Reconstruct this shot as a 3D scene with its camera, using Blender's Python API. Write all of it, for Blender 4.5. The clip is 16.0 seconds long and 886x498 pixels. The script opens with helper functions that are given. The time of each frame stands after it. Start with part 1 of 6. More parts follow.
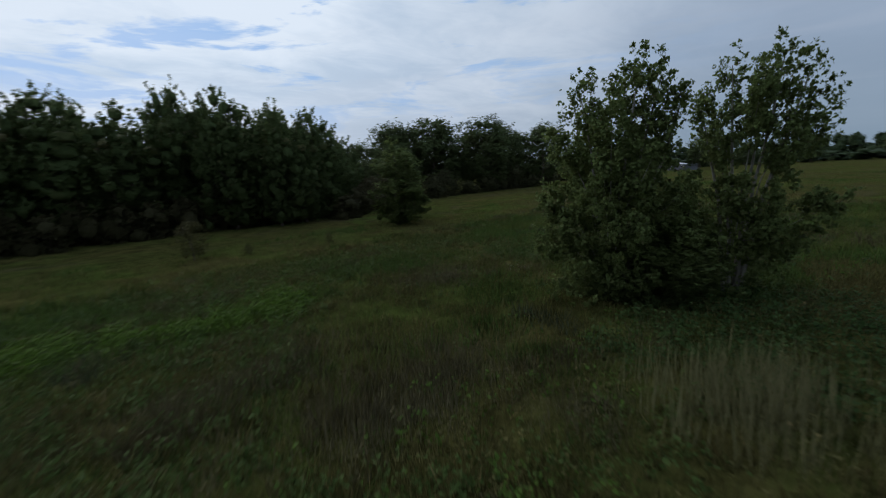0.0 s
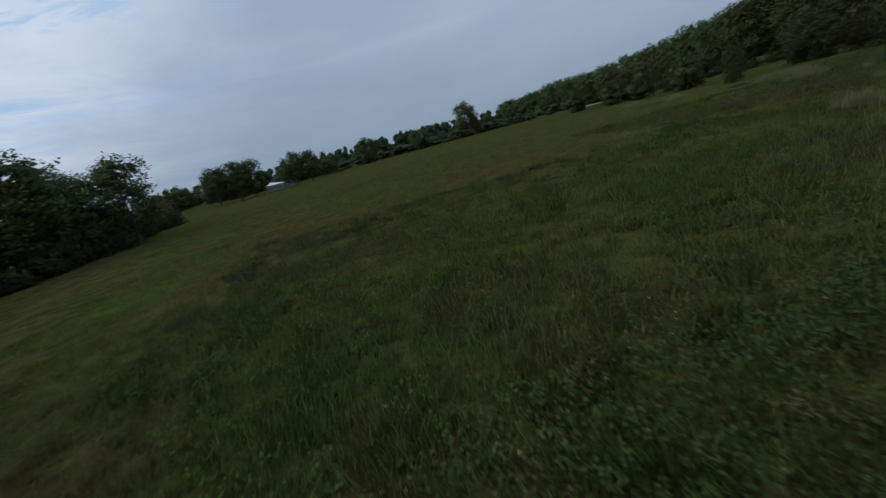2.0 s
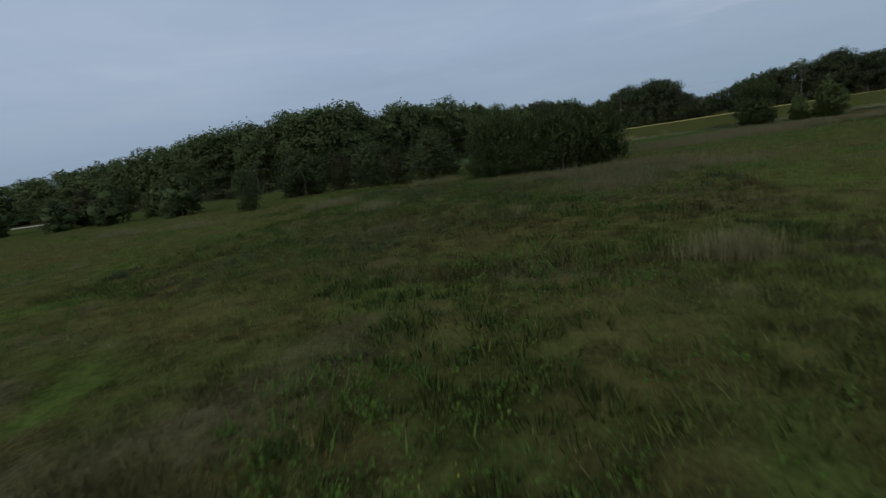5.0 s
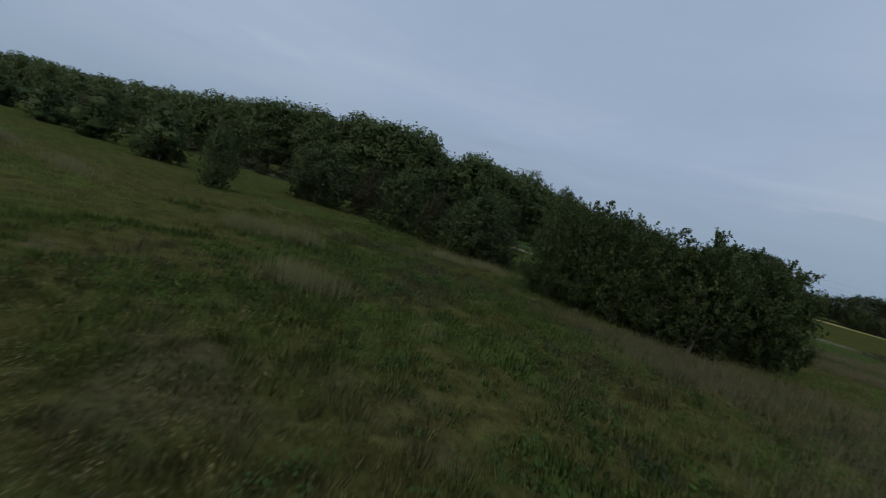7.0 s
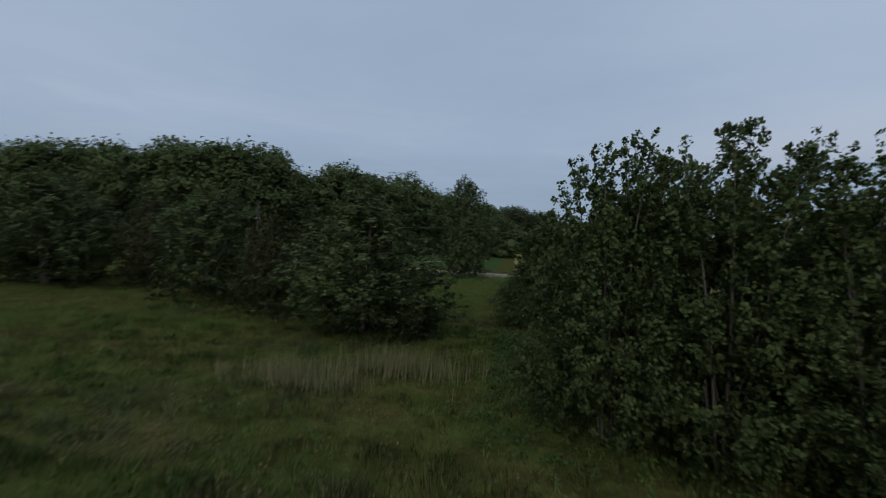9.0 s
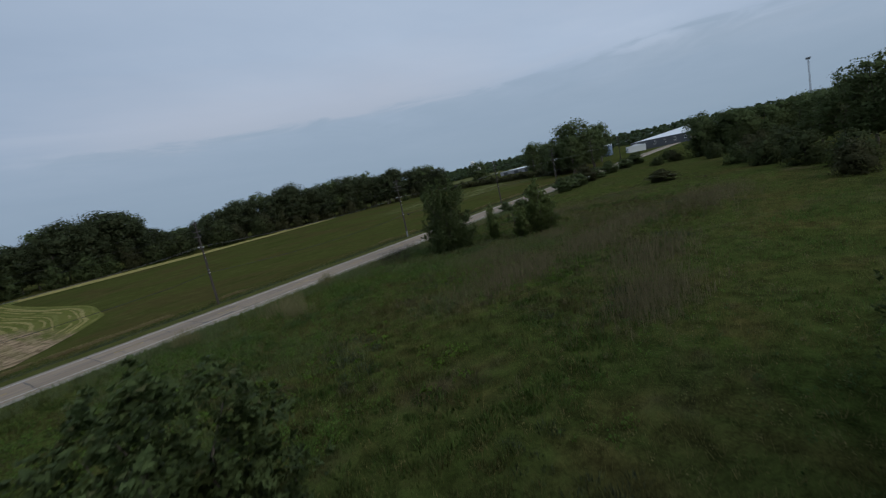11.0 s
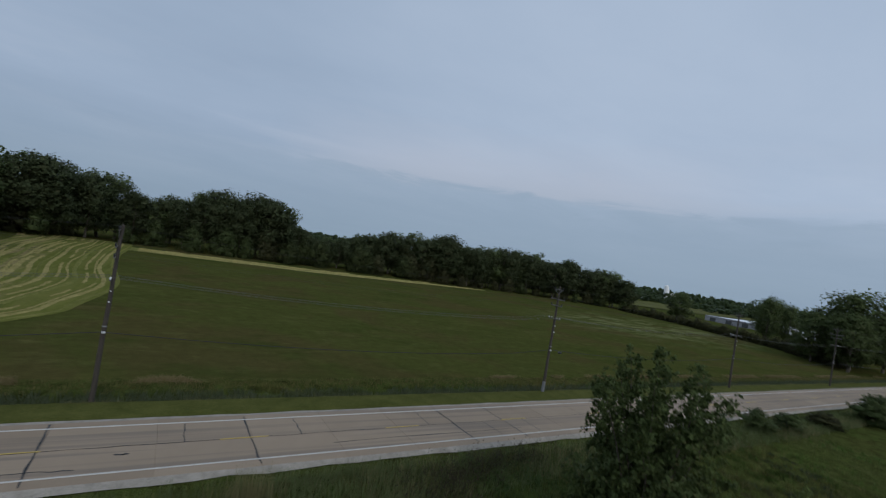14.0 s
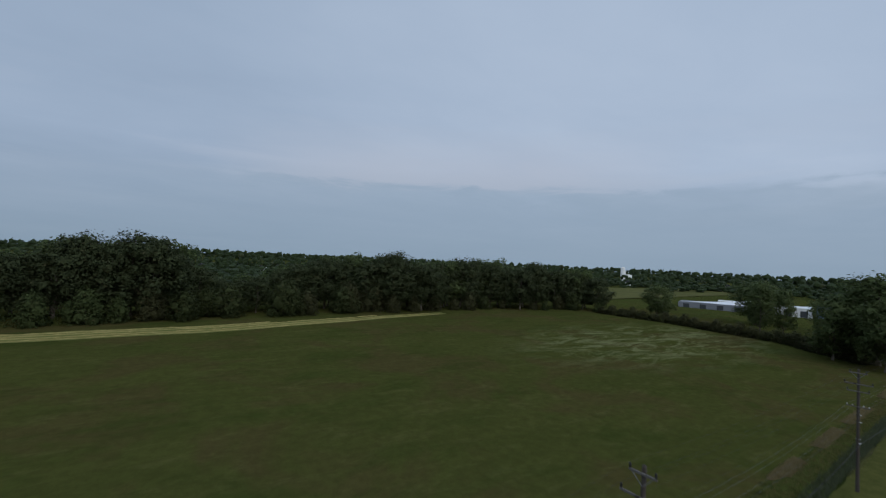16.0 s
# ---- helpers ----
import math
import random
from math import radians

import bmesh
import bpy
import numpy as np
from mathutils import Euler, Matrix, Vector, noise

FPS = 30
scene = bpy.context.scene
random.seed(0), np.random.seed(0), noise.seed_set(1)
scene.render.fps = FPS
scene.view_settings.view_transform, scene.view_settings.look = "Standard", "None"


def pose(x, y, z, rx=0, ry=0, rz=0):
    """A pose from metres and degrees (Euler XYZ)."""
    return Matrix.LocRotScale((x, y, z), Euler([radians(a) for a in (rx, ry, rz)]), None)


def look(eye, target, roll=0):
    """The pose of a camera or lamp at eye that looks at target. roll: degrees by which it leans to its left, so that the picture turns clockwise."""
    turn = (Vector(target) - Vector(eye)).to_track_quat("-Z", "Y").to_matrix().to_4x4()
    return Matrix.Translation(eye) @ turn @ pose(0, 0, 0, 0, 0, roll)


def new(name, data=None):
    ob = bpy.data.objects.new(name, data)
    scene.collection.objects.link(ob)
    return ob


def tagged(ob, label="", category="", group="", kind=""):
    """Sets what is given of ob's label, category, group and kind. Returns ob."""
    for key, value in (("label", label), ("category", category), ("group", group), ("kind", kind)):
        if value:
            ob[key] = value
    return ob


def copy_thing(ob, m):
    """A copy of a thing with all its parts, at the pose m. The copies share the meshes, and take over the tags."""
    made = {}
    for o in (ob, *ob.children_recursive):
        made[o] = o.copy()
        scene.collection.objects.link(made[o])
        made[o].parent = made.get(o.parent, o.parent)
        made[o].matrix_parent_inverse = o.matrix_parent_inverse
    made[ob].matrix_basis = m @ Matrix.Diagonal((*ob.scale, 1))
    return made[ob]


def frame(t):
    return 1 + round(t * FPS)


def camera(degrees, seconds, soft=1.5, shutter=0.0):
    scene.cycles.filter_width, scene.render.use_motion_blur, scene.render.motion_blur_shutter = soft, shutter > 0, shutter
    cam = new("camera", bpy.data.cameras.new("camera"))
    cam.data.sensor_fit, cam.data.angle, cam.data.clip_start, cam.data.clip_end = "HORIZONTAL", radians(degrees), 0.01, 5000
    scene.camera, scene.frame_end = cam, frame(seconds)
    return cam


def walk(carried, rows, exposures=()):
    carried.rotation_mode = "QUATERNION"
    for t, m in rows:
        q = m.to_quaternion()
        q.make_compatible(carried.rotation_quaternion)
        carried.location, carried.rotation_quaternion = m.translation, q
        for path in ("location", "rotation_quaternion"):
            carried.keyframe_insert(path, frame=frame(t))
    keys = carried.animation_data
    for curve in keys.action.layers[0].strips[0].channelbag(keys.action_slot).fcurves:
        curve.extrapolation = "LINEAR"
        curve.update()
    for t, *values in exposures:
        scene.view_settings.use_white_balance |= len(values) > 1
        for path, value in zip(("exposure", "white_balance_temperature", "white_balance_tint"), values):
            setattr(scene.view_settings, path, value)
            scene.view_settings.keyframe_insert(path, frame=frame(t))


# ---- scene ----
cam = camera(89.1, 16.0, soft=1.15, shutter=0.25)
PATH = [
    (0, (-7.22, -144.828, 4.544), (-8.707, -146.123, 4.21), -2.9),
    (0.5, (-11.518, -150.914, 4.467), (-13.254, -151.844, 4.119), -8.4),
    (1, (-16.353, -156.243, 4.621), (-18.243, -156.731, 4.185), -14.5),
    (1.5, (-21.903, -160.31, 4.619), (-23.834, -160.392, 4.103), -17.7),
    (2, (-27.708, -163.059, 4.539), (-29.636, -162.811, 4.069), -14.8),
    (2.5, (-33.855, -164.391, 4.373), (-35.662, -163.685, 3.886), -15.2),
    (3, (-39.819, -164.36, 4.334), (-41.4, -163.231, 3.861), -14.6),
    (3.5, (-45.694, -162.693, 4.56), (-46.96, -161.229, 4.057), -14.9),
    (4, (-50.971, -159.489, 4.729), (-51.904, -157.795, 4.221), -15.7),
    (4.2, (-52.832, -158.107, 4.797), (-53.626, -156.342, 4.292), -15.7),
    (6.3, (-63.263, -131.843, 5.628), (-63.861, -129.944, 5.442), 4.7),
    (6.5, (-63.897, -129.027, 5.622), (-64.581, -127.156, 5.444), 10.0),
    (7, (-65.481, -121.987, 5.608), (-66.271, -120.159, 5.425), 15.7),
    (7.5, (-67.629, -114.913, 5.638), (-68.364, -113.06, 5.483), 12.0),
    (8, (-70.247, -108.077, 5.574), (-70.961, -106.213, 5.447), 11.2),
    (8.5, (-72.887, -101.25, 5.638), (-73.469, -99.338, 5.572), 7.5),
    (9, (-75.673, -94.353, 6.08), (-75.994, -92.379, 6.043), 3.2),
    (9.5, (-78.0, -87.4, 6.6), (-77.727, -85.42, 6.528), -6.9),
    (9.7, (-78.681, -84.619, 6.908), (-78.047, -82.726, 6.781), -10.9),
    (11.8, (-69.75, -63.4, 13.5), (-68.132, -62.268, 13.185), -10.9),
    (12, (-67.2, -61.5, 13.35), (-65.71, -60.19, 13.096), -8.4),
    (12.5, (-60.765, -56.494, 12.93), (-59.563, -54.905, 12.76), 1.6),
    (13, (-54.455, -51.918, 12.555), (-53.393, -50.225, 12.493), 7.4),
    (13.5, (-48.277, -46.611, 13.216), (-47.216, -44.916, 13.259), 6.8),
    (14, (-41.967, -40.689, 14.563), (-40.941, -38.972, 14.599), 9.4),
    (14.5, (-36.376, -34.236, 16.448), (-35.446, -32.465, 16.43), 16.2),
    (15, (-31.494, -26.986, 18.737), (-30.448, -25.281, 18.733), 10.5),
    (15.5, (-26.65, -19.4, 21.22), (-25.471, -17.784, 21.235), 3.6),
    (16, (-21.992, -11.96, 23.004), (-20.793, -10.36, 23.06), 2.7),
]
walk(cam, [(t, look(eye, target, roll)) for t, eye, target, roll in PATH], [(0.0, -0.13), (1.0, -0.1), (2.5, 0.0), (16.0, 0.0)])

# ---- sky, sun ----
SUN_AZ = (-0.15, -0.99)
SUN_EL = 31.0
world = bpy.data.worlds.new("sky")
scene.world = world
world.use_nodes = True
wt = world.node_tree
wt.nodes.clear()


def wn(kind, **props):
    n = wt.nodes.new(kind)
    if "operation" in props:
        n.operation = props["operation"]
    if "clamp" in props:
        n.use_clamp = props["clamp"]
    if "data_type" in props:
        n.data_type = props["data_type"]
    return n


def wmath(op, a, b=None, clamp=False):
    n = wn("ShaderNodeMath", operation=op, clamp=clamp)
    for i, v in enumerate((a, b)):
        if v is None:
            continue
        if isinstance(v, (int, float)):
            n.inputs[i].default_value = v
        else:
            wt.links.new(v, n.inputs[i])
    return n.outputs[0]


def wmix(fac, a, b):
    n = wn("ShaderNodeMix", data_type="RGBA")
    for slot, v in ((0, fac), (6, a), (7, b)):
        if isinstance(v, tuple):
            n.inputs[slot].default_value = (*v, 1)
        elif isinstance(v, (int, float)):
            n.inputs[slot].default_value = v
        else:
            wt.links.new(v, n.inputs[slot])
    return n.outputs[2]


def wramp(v, stops):
    n = wn("ShaderNodeValToRGB")
    el = n.color_ramp.elements
    while len(el) < len(stops):
        el.new(0.5)
    for e, (p, c) in zip(el, stops):
        e.position, e.color = p, (*c, 1)
    wt.links.new(v, n.inputs[0])
    return n.outputs[0]


sun_dir = Vector((SUN_AZ[0], SUN_AZ[1], 0)).normalized() * math.cos(radians(SUN_EL)) + Vector((0, 0, math.sin(radians(SUN_EL))))
sky = wn("ShaderNodeTexSky")
sky.sky_type, sky.sun_disc, sky.sun_elevation = "NISHITA", False, radians(SUN_EL)
sky.sun_rotation, sky.dust_density, sky.altitude = math.atan2(SUN_AZ[0], SUN_AZ[1]), 2.0, 200
tc = wn("ShaderNodeTexCoord")
sep = wn("ShaderNodeSeparateXYZ")
wt.links.new(tc.outputs["Generated"], sep.inputs[0])
up = wmath("MAXIMUM", sep.outputs[2], 0.0)
den = wmath("ADD", up, 0.09)
comb = wn("ShaderNodeCombineXYZ")
wt.links.new(wmath("DIVIDE", sep.outputs[0], den), comb.inputs[0])
wt.links.new(wmath("DIVIDE", sep.outputs[1], den), comb.inputs[1])
turn_map = wn("ShaderNodeMapping")
turn_map.inputs["Rotation"].default_value = (0, 0, radians(20))
turn_map.inputs["Scale"].default_value = (0.6, 0.8, 1)
wt.links.new(comb.outputs[0], turn_map.inputs[0])


def wnoise(scale, detail, rough, distortion=0.0):
    n = wn("ShaderNodeTexNoise")
    n.inputs["Scale"].default_value, n.inputs["Detail"].default_value = scale, detail
    n.inputs["Roughness"].default_value, n.inputs["Distortion"].default_value = rough, distortion
    wt.links.new(turn_map.outputs[0], n.inputs["Vector"])
    return n.outputs[0]


big = wnoise(0.55, 5, 0.52, 0.35)
fine = wnoise(2.6, 8, 0.66, 0.5)
# how near a direction lies to the veiled sun: thinner, brighter cloud there
dot = wn("ShaderNodeVectorMath", operation="DOT_PRODUCT")
wt.links.new(tc.outputs["Generated"], dot.inputs[0])
dot.inputs[1].default_value = sun_dir
sun_side = wmath("ADD", dot.outputs["Value"], wmath("ADD", wmath("MULTIPLY", wmath("SUBTRACT", big, 0.5), 0.4), wmath("MULTIPLY", wmath("SUBTRACT", fine, 0.5), 0.12)))
near_sun = wramp(sun_side, [(0.3, (0, 0, 0)), (0.45, (0.12, 0.12, 0.12)), (0.62, (0.5, 0.5, 0.5)), (0.9, (1, 1, 1))])
tone = wmath("ADD", wmath("MULTIPLY", big, 0.66), wmath("MULTIPLY", fine, 0.34))
# stratus seen away from the sun: blue grey with faint paler bands
soft_tone = wmath("ADD", wmath("MULTIPLY", big, 0.85), wmath("MULTIPLY", fine, 0.15))
grey = wramp(soft_tone, [(0.36, (2.95, 3.83, 5.15)), (0.5, (3.25, 4.15, 5.5)), (0.66, (3.62, 4.5, 5.85))])
white = wramp(tone, [(0.40, (6.0, 7.3, 9.0)), (0.53, (8.0, 9.0, 10.3))])
# thinner cloud towards the east
dot_e = wn("ShaderNodeVectorMath", operation="DOT_PRODUCT")
wt.links.new(tc.outputs["Generated"], dot_e.inputs[0])
dot_e.inputs[1].default_value = (0.85, 0.3, 0.43)
thin = wramp(dot_e.outputs["Value"], [(0.55, (0, 0, 0)), (1.0, (1, 1, 1))])
grey = wmix(wmath("MULTIPLY", thin, 0.75), grey, wramp(soft_tone, [(0.38, (3.95, 4.9, 6.35)), (0.62, (4.65, 5.55, 6.95))]))
clouds = wmix(near_sun, grey, white)
# torn cover near the sun only: blue shows through
tear_map = wn("ShaderNodeMapping")
tear_map.inputs["Scale"].default_value = (2.6, 2.6, 13)
tear_map.inputs["Location"].default_value = (3.1, 0.4, 1.7)
wt.links.new(tc.outputs["Generated"], tear_map.inputs[0])
tear = wn("ShaderNodeTexNoise")
tear.inputs["Scale"].default_value, tear.inputs["Detail"].default_value, tear.inputs["Roughness"].default_value, tear.inputs["Distortion"].default_value = 1.1, 7, 0.62, 0.5
wt.links.new(tear_map.outputs[0], tear.inputs["Vector"])
holes = wramp(tear.outputs[0], [(0.40, (1, 1, 1)), (0.465, (0, 0, 0))])
gap = wmath("MULTIPLY", holes, near_sun)
cover = wmix(wmath("MULTIPLY", gap, 0.85), clouds, wmix(0.88, sky.outputs[0], (1.9, 4.4, 8.6)))
# a thin paler layer low over the horizon
layer_map = wn("ShaderNodeMapping")
layer_map.inputs["Scale"].default_value = (2.2, 2.2, 20)
wt.links.new(tc.outputs["Generated"], layer_map.inputs[0])
layer = wn("ShaderNodeTexNoise")
layer.inputs["Scale"].default_value, layer.inputs["Detail"].default_value, layer.inputs["Distortion"].default_value = 1.0, 5, 0.6
wt.links.new(layer_map.outputs[0], layer.inputs["Vector"])
low = wramp(sep.outputs[2], [(0.05, (0, 0, 0)), (0.14, (1, 1, 1)), (0.2, (1, 1, 1)), (0.34, (0, 0, 0))])
pale_layer = wmath("MULTIPLY", wmath("MULTIPLY", low, wramp(layer.outputs[0], [(0.45, (0, 0, 0)), (0.66, (1, 1, 1))])), 0.25)
cover = wmix(pale_layer, cover, wmix(near_sun, (4.7, 5.3, 6.4), (7.4, 8.1, 9.2)))
# a flat blue-grey cloud bank low in the north-east, with a paler break over its ragged top
side = wn("ShaderNodeVectorMath", operation="DOT_PRODUCT")
wt.links.new(tc.outputs["Generated"], side.inputs[0])
side.inputs[1].default_value = (0.8, 0.6, 0.0)
north_east = wramp(side.outputs["Value"], [(0.55, (0, 0, 0)), (0.85, (1, 1, 1))])
rag_map = wn("ShaderNodeMapping")
rag_map.inputs["Scale"].default_value = (7, 7, 34)
wt.links.new(tc.outputs["Generated"], rag_map.inputs[0])
rag = wn("ShaderNodeTexNoise")
rag.inputs["Scale"].default_value, rag.inputs["Detail"].default_value, rag.inputs["Roughness"].default_value, rag.inputs["Distortion"].default_value = 1.0, 6, 0.6, 0.8
wt.links.new(rag_map.outputs[0], rag.inputs["Vector"])
torn_z = wmath("ADD", wmath("ADD", sep.outputs[2], wmath("MULTIPLY", wmath("SUBTRACT", layer.outputs[0], 0.5), 0.06)), wmath("MULTIPLY", wmath("SUBTRACT", rag.outputs[0], 0.5), 0.055))
bank = wmath("MULTIPLY", wramp(torn_z, [(0.158, (1, 1, 1)), (0.17, (0, 0, 0))]), north_east)
break_side = wn("ShaderNodeVectorMath", operation="DOT_PRODUCT")
wt.links.new(tc.outputs["Generated"], break_side.inputs[0])
break_side.inputs[1].default_value = (0.6, 0.78, 0.19)
pale_break = wmath("MULTIPLY", wramp(break_side.outputs["Value"], [(0.88, (0, 0, 0)), (0.985, (1, 1, 1))]), wramp(torn_z, [(0.15, (0, 0, 0)), (0.17, (1, 1, 1)), (0.2, (0.8, 0.8, 0.8)), (0.29, (0, 0, 0))]))
cover = wmix(wmath("MULTIPLY", pale_break, 0.75), cover, (4.25, 4.75, 5.75))
# haze over the horizon
haze = wramp(sep.outputs[2], [(0.0, (1, 1, 1)), (0.2, (0, 0, 0))])
haze_tone = wmix(near_sun, (2.2, 3.02, 3.9), (6.6, 7.3, 8.6))
final = wmix(wmath("MULTIPLY", haze, 0.85), cover, haze_tone)
final = wmix(wmath("MULTIPLY", bank, wramp(rag.outputs[0], [(0.35, (0.62, 0.62, 0.62)), (0.7, (0.3, 0.3, 0.3))])), final, (2.72, 3.6, 4.65))
bg = wn("ShaderNodeBackground")
bg.inputs["Strength"].default_value = 0.1
wt.links.new(final, bg.inputs[0])
wout = wn("ShaderNodeOutputWorld")
wt.links.new(bg.outputs[0], wout.inputs[0])

sun = new("sun", bpy.data.lights.new("sun", "SUN"))
sun.data.energy, sun.data.angle, sun.data.color = 0.5, radians(14), (1.0, 0.95, 0.86)
sun.matrix_world = look((sun_dir * 300)[:], (0, 0, 0))

# ---- materials ----


class Mat:
    """A small helper round a node material."""

    def __init__(self, name):
        self.m = bpy.data.materials.new(name)
        self.m.use_nodes = True
        self.t = self.m.node_tree
        self.t.nodes.clear()
        self.out = self.t.nodes.new("ShaderNodeOutputMaterial")

    def n(self, kind, **props):
        node = self.t.nodes.new(kind)
        if "operation" in props:
            node.operation = props["operation"]
        if "use_clamp" in props:
            node.use_clamp = props["use_clamp"]
        if "data_type" in props:
            node.data_type = props["data_type"]
        if "blend_type" in props:
            node.blend_type = props["blend_type"]
        if "interpolation_type" in props:
            node.interpolation_type = props["interpolation_type"]
        return node

    def put(self, v, socket):
        if isinstance(v, tuple):
            socket.default_value = (*v, 1) if len(v) == 3 and socket.type == "RGBA" else v
        elif isinstance(v, (int, float)):
            socket.default_value = v
        else:
            self.t.links.new(v, socket)

    def math(self, op, a, b=0.0, clamp=False):
        node = self.n("ShaderNodeMath", operation=op, use_clamp=clamp)
        self.put(a, node.inputs[0])
        self.put(b, node.inputs[1])
        return node.outputs[0]

    def mix(self, fac, a, b):
        node = self.n("ShaderNodeMix", data_type="RGBA")
        for slot, v in ((0, fac), (6, a), (7, b)):
            self.put(v, node.inputs[slot])
        return node.outputs[2]

    def where(self):
        return self.n("ShaderNodeNewGeometry").outputs["Position"]

    def noise(self, vector, scale, detail=4, rough=0.55, distortion=0.0):
        node = self.n("ShaderNodeTexNoise")
        node.inputs["Scale"].default_value, node.inputs["Detail"].default_value = scale, detail
        node.inputs["Roughness"].default_value, node.inputs["Distortion"].default_value = rough, distortion
        self.t.links.new(vector, node.inputs["Vector"])
        return node.outputs[0]

    def scaled(self, vector, scale, turn=0.0):
        node = self.n("ShaderNodeMapping")
        node.inputs["Scale"].default_value = scale
        node.inputs["Rotation"].default_value = (0, 0, radians(turn))
        self.t.links.new(vector, node.inputs[0])
        return node.outputs[0]

    def step(self, v, lo, hi):
        node = self.n("ShaderNodeMapRange", interpolation_type="SMOOTHSTEP")
        node.inputs[1].default_value, node.inputs[2].default_value = lo, hi
        self.put(v, node.inputs[0])
        return node.outputs[0]

    def xyz(self, vector):
        node = self.n("ShaderNodeSeparateXYZ")
        self.t.links.new(vector, node.inputs[0])
        return node.outputs

    def bump(self, height, strength, distance):
        node = self.n("ShaderNodeBump")
        node.inputs["Strength"].default_value, node.inputs["Distance"].default_value = strength, distance
        self.put(height, node.inputs["Height"])
        return node.outputs[0]

    def surface(self, colour, rough=0.8, metal=0.0, normal=None, spec=0.3, fuzz=None):
        node = self.n("ShaderNodeBsdfPrincipled")
        self.put(colour, node.inputs["Base Color"])
        self.put(rough, node.inputs["Roughness"])
        self.put(metal, node.inputs["Metallic"])
        self.put(spec, node.inputs["Specular IOR Level"])
        if fuzz is not None:
            self.put(fuzz[0], node.inputs["Sheen Weight"])
            node.inputs["Sheen Roughness"].default_value = 0.3
            self.put(fuzz[1], node.inputs["Sheen Tint"])
        if normal is not None:
            self.put(normal, node.inputs["Normal"])
        self.t.links.new(node.outputs[0], self.out.inputs[0])
        return self.m


def leaf_material(name, dark, light, autumn, through_light=0.3, rough=0.62, spec=0.06, speck=0.42):
    k = Mat(name)
    isle = k.n("ShaderNodeNewGeometry")
    island = isle.outputs["Random Per Island"]
    drift = k.noise(isle.outputs["Position"], 0.55, 3)
    tuft = k.noise(isle.outputs["Position"], 4.5, 3, 0.65)
    tone = k.math("ADD", k.math("ADD", k.math("MULTIPLY", island, speck), 0.21 - speck / 2), k.math("ADD", k.math("MULTIPLY", drift, 0.4), k.math("MULTIPLY", k.step(tuft, 0.35, 0.65), 0.25)), True)
    colour = k.mix(tone, dark, light)
    colour = k.mix(k.math("MULTIPLY", k.step(island, 0.94, 1.0), 0.6), colour, autumn)
    front = k.n("ShaderNodeBsdfPrincipled")
    k.put(colour, front.inputs["Base Color"])
    k.put(rough, front.inputs["Roughness"])
    k.put(spec, front.inputs["Specular IOR Level"])
    k.put(k.bump(tuft, 0.8, 0.15), front.inputs["Normal"])
    back = k.n("ShaderNodeBsdfTranslucent")
    k.put(colour, back.inputs["Color"])
    both = k.n("ShaderNodeMixShader")
    both.inputs[0].default_value = through_light
    k.t.links.new(front.outputs[0], both.inputs[1])
    k.t.links.new(back.outputs[0], both.inputs[2])
    k.t.links.new(both.outputs[0], k.out.inputs[0])
    return k.m


def plain(name, colour, rough=0.7, metal=0.0, vary=0.25, scale=3.0, spec=0.3):
    k = Mat(name)
    p = k.where()
    n = k.noise(p, scale, 5)
    f = k.noise(p, scale * 9, 3)
    v = k.math("ADD", k.math("MULTIPLY", n, 0.7), k.math("MULTIPLY", f, 0.3))
    dark = tuple(c * (1 - vary) for c in colour)
    light = tuple(min(1.0, c * (1 + vary)) for c in colour)
    return k.surface(k.mix(v, dark, light), rough, metal, k.bump(f, 0.25, 0.02), spec)


LEAF_POPLAR = leaf_material("poplar_leaf", (0.075, 0.105, 0.033), (0.250, 0.312, 0.106), (0.237, 0.200, 0.100), 0.5, 0.55, 0.08)
LEAF_THICKET = leaf_material("thicket_leaf", (0.033, 0.050, 0.016), (0.147, 0.191, 0.068), (0.122, 0.101, 0.049), 0.36, 0.6, 0.06)
LEAF_SHRUB = leaf_material("shrub_leaf", (0.048, 0.074, 0.028), (0.146, 0.182, 0.072), (0.223, 0.163, 0.087))
LEAF_OAK = leaf_material("oak_leaf", (0.055, 0.075, 0.031), (0.143, 0.183, 0.069), (0.166, 0.155, 0.081), 0.35, speck=0.26)
LEAF_WOOD = leaf_material("deep_wood_leaf", (0.042, 0.052, 0.026), (0.088, 0.109, 0.049), (0.116, 0.104, 0.052), 0.3, speck=0.26)
LEAF_EDGE = leaf_material("edge_bush_leaf", (0.039, 0.053, 0.021), (0.091, 0.108, 0.043), (0.112, 0.095, 0.043), 0.35, speck=0.26)
LEAF_GROVE = leaf_material("grove_leaf", (0.055, 0.081, 0.031), (0.158, 0.211, 0.076), (0.250, 0.208, 0.100), 0.45, speck=0.26)
LEAF_SAPLING = leaf_material("sapling_leaf", (0.05, 0.052, 0.02), (0.12, 0.11, 0.04), (0.15, 0.11, 0.05))
LEAF_UNDER = leaf_material("undergrowth_leaf", (0.044, 0.044, 0.019), (0.098, 0.090, 0.044), (0.156, 0.112, 0.058), 0.4)
LEAF_HEDGE = leaf_material("hedge_leaf", (0.040, 0.058, 0.021), (0.105, 0.132, 0.050), (0.150, 0.125, 0.060), speck=0.3)
LEAF_BRUSH = leaf_material("brown_brush_leaf", (0.030, 0.029, 0.014), (0.062, 0.052, 0.028), (0.085, 0.062, 0.035), 0.3)
